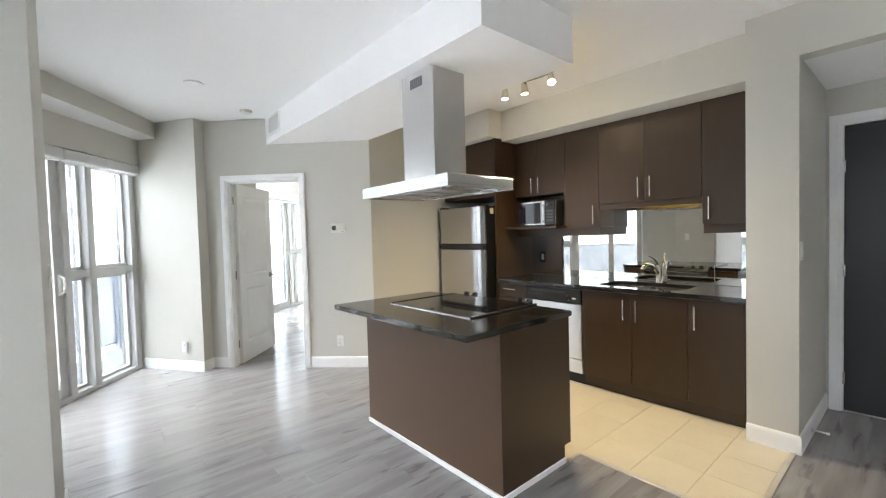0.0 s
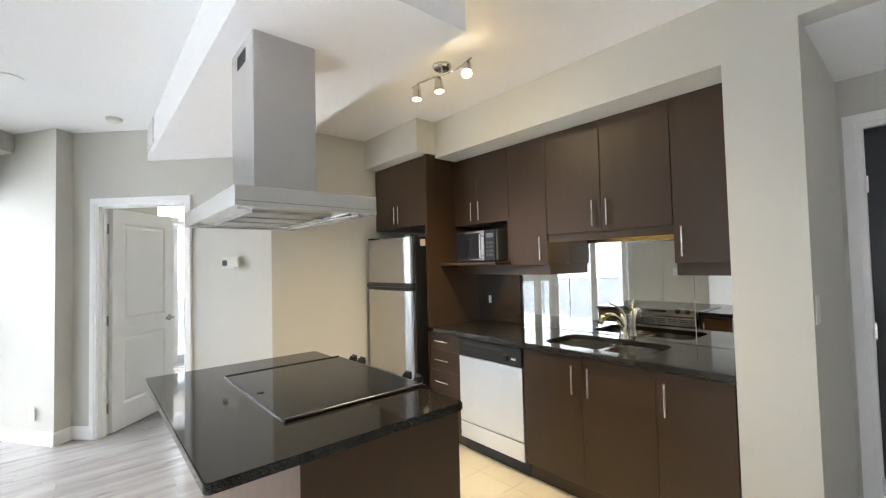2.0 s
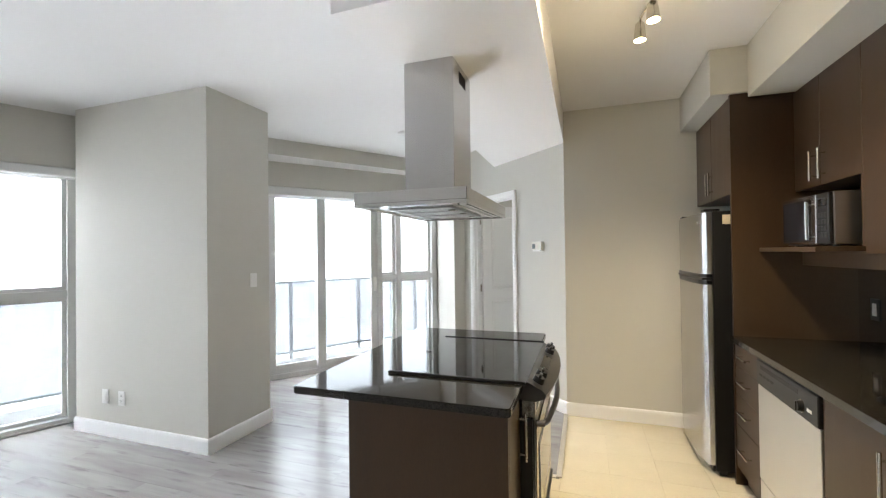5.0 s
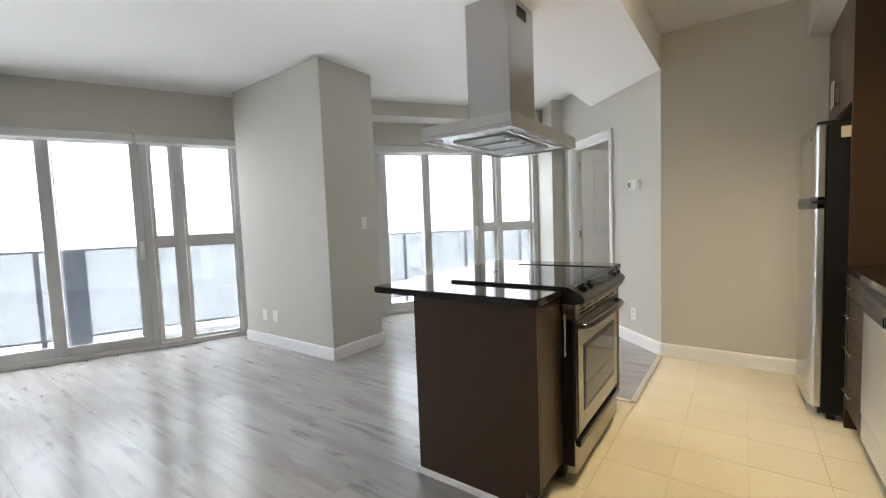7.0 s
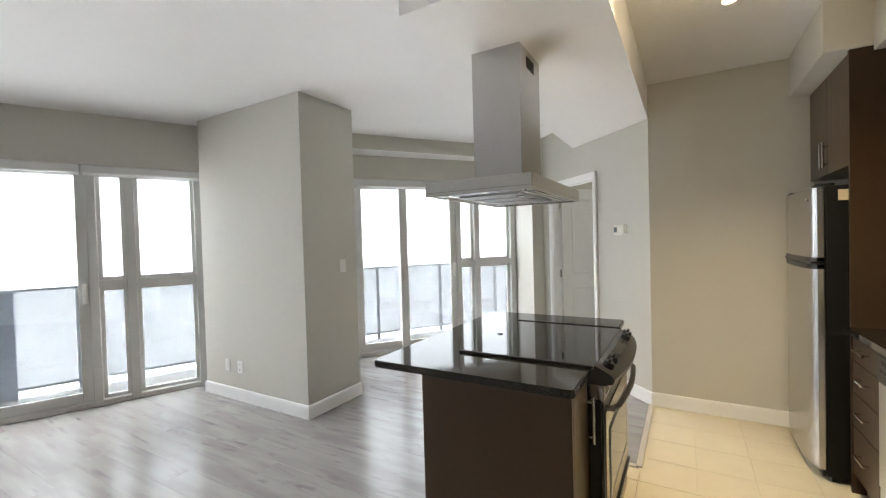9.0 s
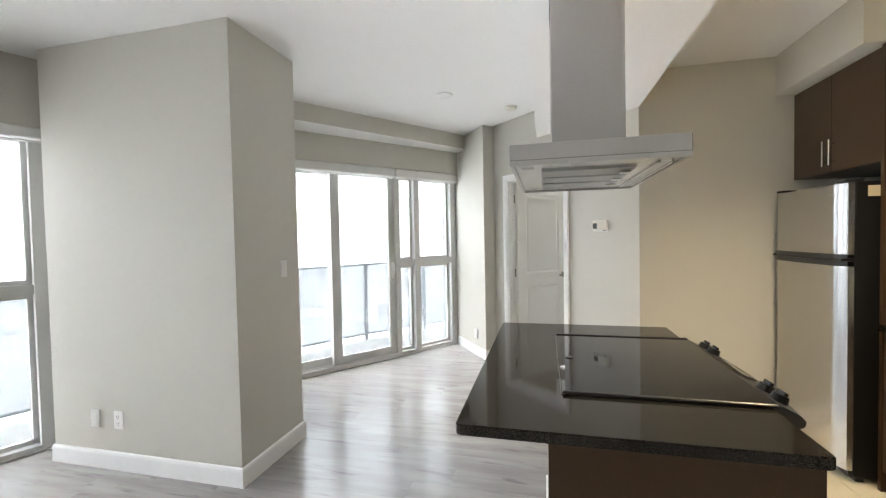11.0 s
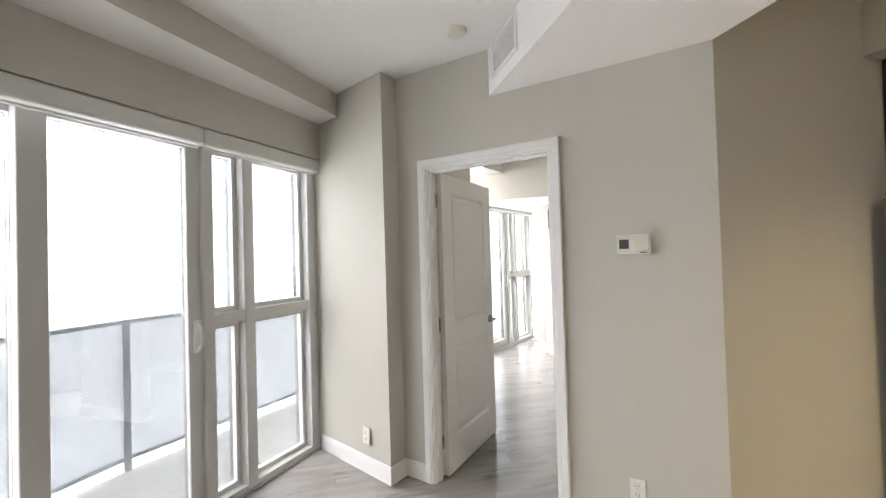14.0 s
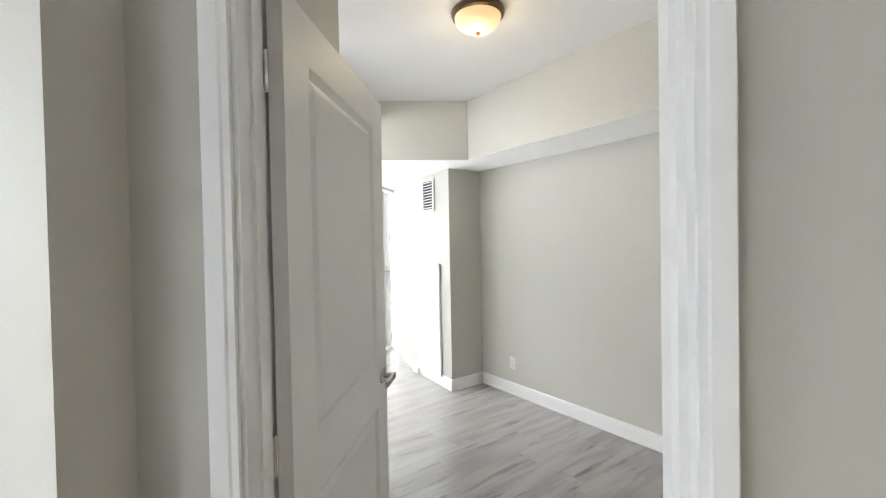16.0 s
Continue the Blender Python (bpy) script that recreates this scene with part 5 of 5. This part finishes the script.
def facade_cut(pts):
    for o, ang in ((W1O, W1A), (W2O, W2A), (W3O, W3A)):
        a, b = -math.sin(radians(ang)), math.cos(radians(ang))
        q = at_line(o, ang, 0, 0.03)
        pts = cut(pts, a, b, a * q[0] + b * q[1]) if pts else pts
    return pts


whole = bmesh.new()
box(whole, 0.0003, 0.0003, -0.0055, PL - 0.0003, PW - 0.0003, 0.0, bevel=0.0003, seg=1)
plank_mesh = finish("plank", whole, WOODF)
rng = random.Random(4)
near, joined = [], bmesh.new()
for row in range(-29, 54):
    y = 0.44 + PW * row
    x = -5.7 + rng.uniform(0, PL)
    while x < 4.4:
        full = [(x, y), (x + PL, y), (x + PL, y + PW), (x, y + PW)]
        pieces = []
        for lo, hi, xmax in ((-4.4, -0.8, 3.30), (-0.8, 0.548, 4.37), (0.548, 1.462, 2.353), (1.462, 2.79, 2.21), (2.79, 3.9, 2.353), (3.9, 9.4, 4.0)):
            p = cut(full, 0, -1, -lo)
            p = cut(p, 0, 1, hi) if p else p
            p = cut(p, 1, 0, xmax) if p else p
            p = facade_cut(p) if p else p
            if len(p) > 2 and max(a[0] for a in p) - min(a[0] for a in p) > 0.004:
                pieces.append(p)
        for p in pieces:
            area = abs(sum(a[0] * b[1] - b[0] * a[1] for a, b in zip(p, p[1:] + p[:1]))) / 2
            cx, cy = sum(a[0] for a in p) / len(p), sum(a[1] for a in p) / len(p)
            if len(near) < 295 and -1.6 < cx < 4.0 and -0.3 < cy < 7.2 and not (cx > 2.4 and cy < 4.0) and not (cx < 1.0 and cy > 5.7):
                near.append((x, y, p if area < PL * PW - 1e-4 else None))
            else:
                prism(joined, p, -0.0055, -0.0002)
        x += PL
for x, y, p in near:
    if p is None:
        ob = new("plank", plank_mesh)
        ob.parent = floor
        ob.location = (x, y, 0)
    else:
        bm = bmesh.new()
        prism(bm, [(a - x, b - y) for a, b in p], -0.0055, 0.0)
        ob = part("plank", bm, WOODF, floor)
        ob.location = (x, y, 0)
ob = part("plank_field", joined, WOODF, floor)
ob["kind"] = "stuff"
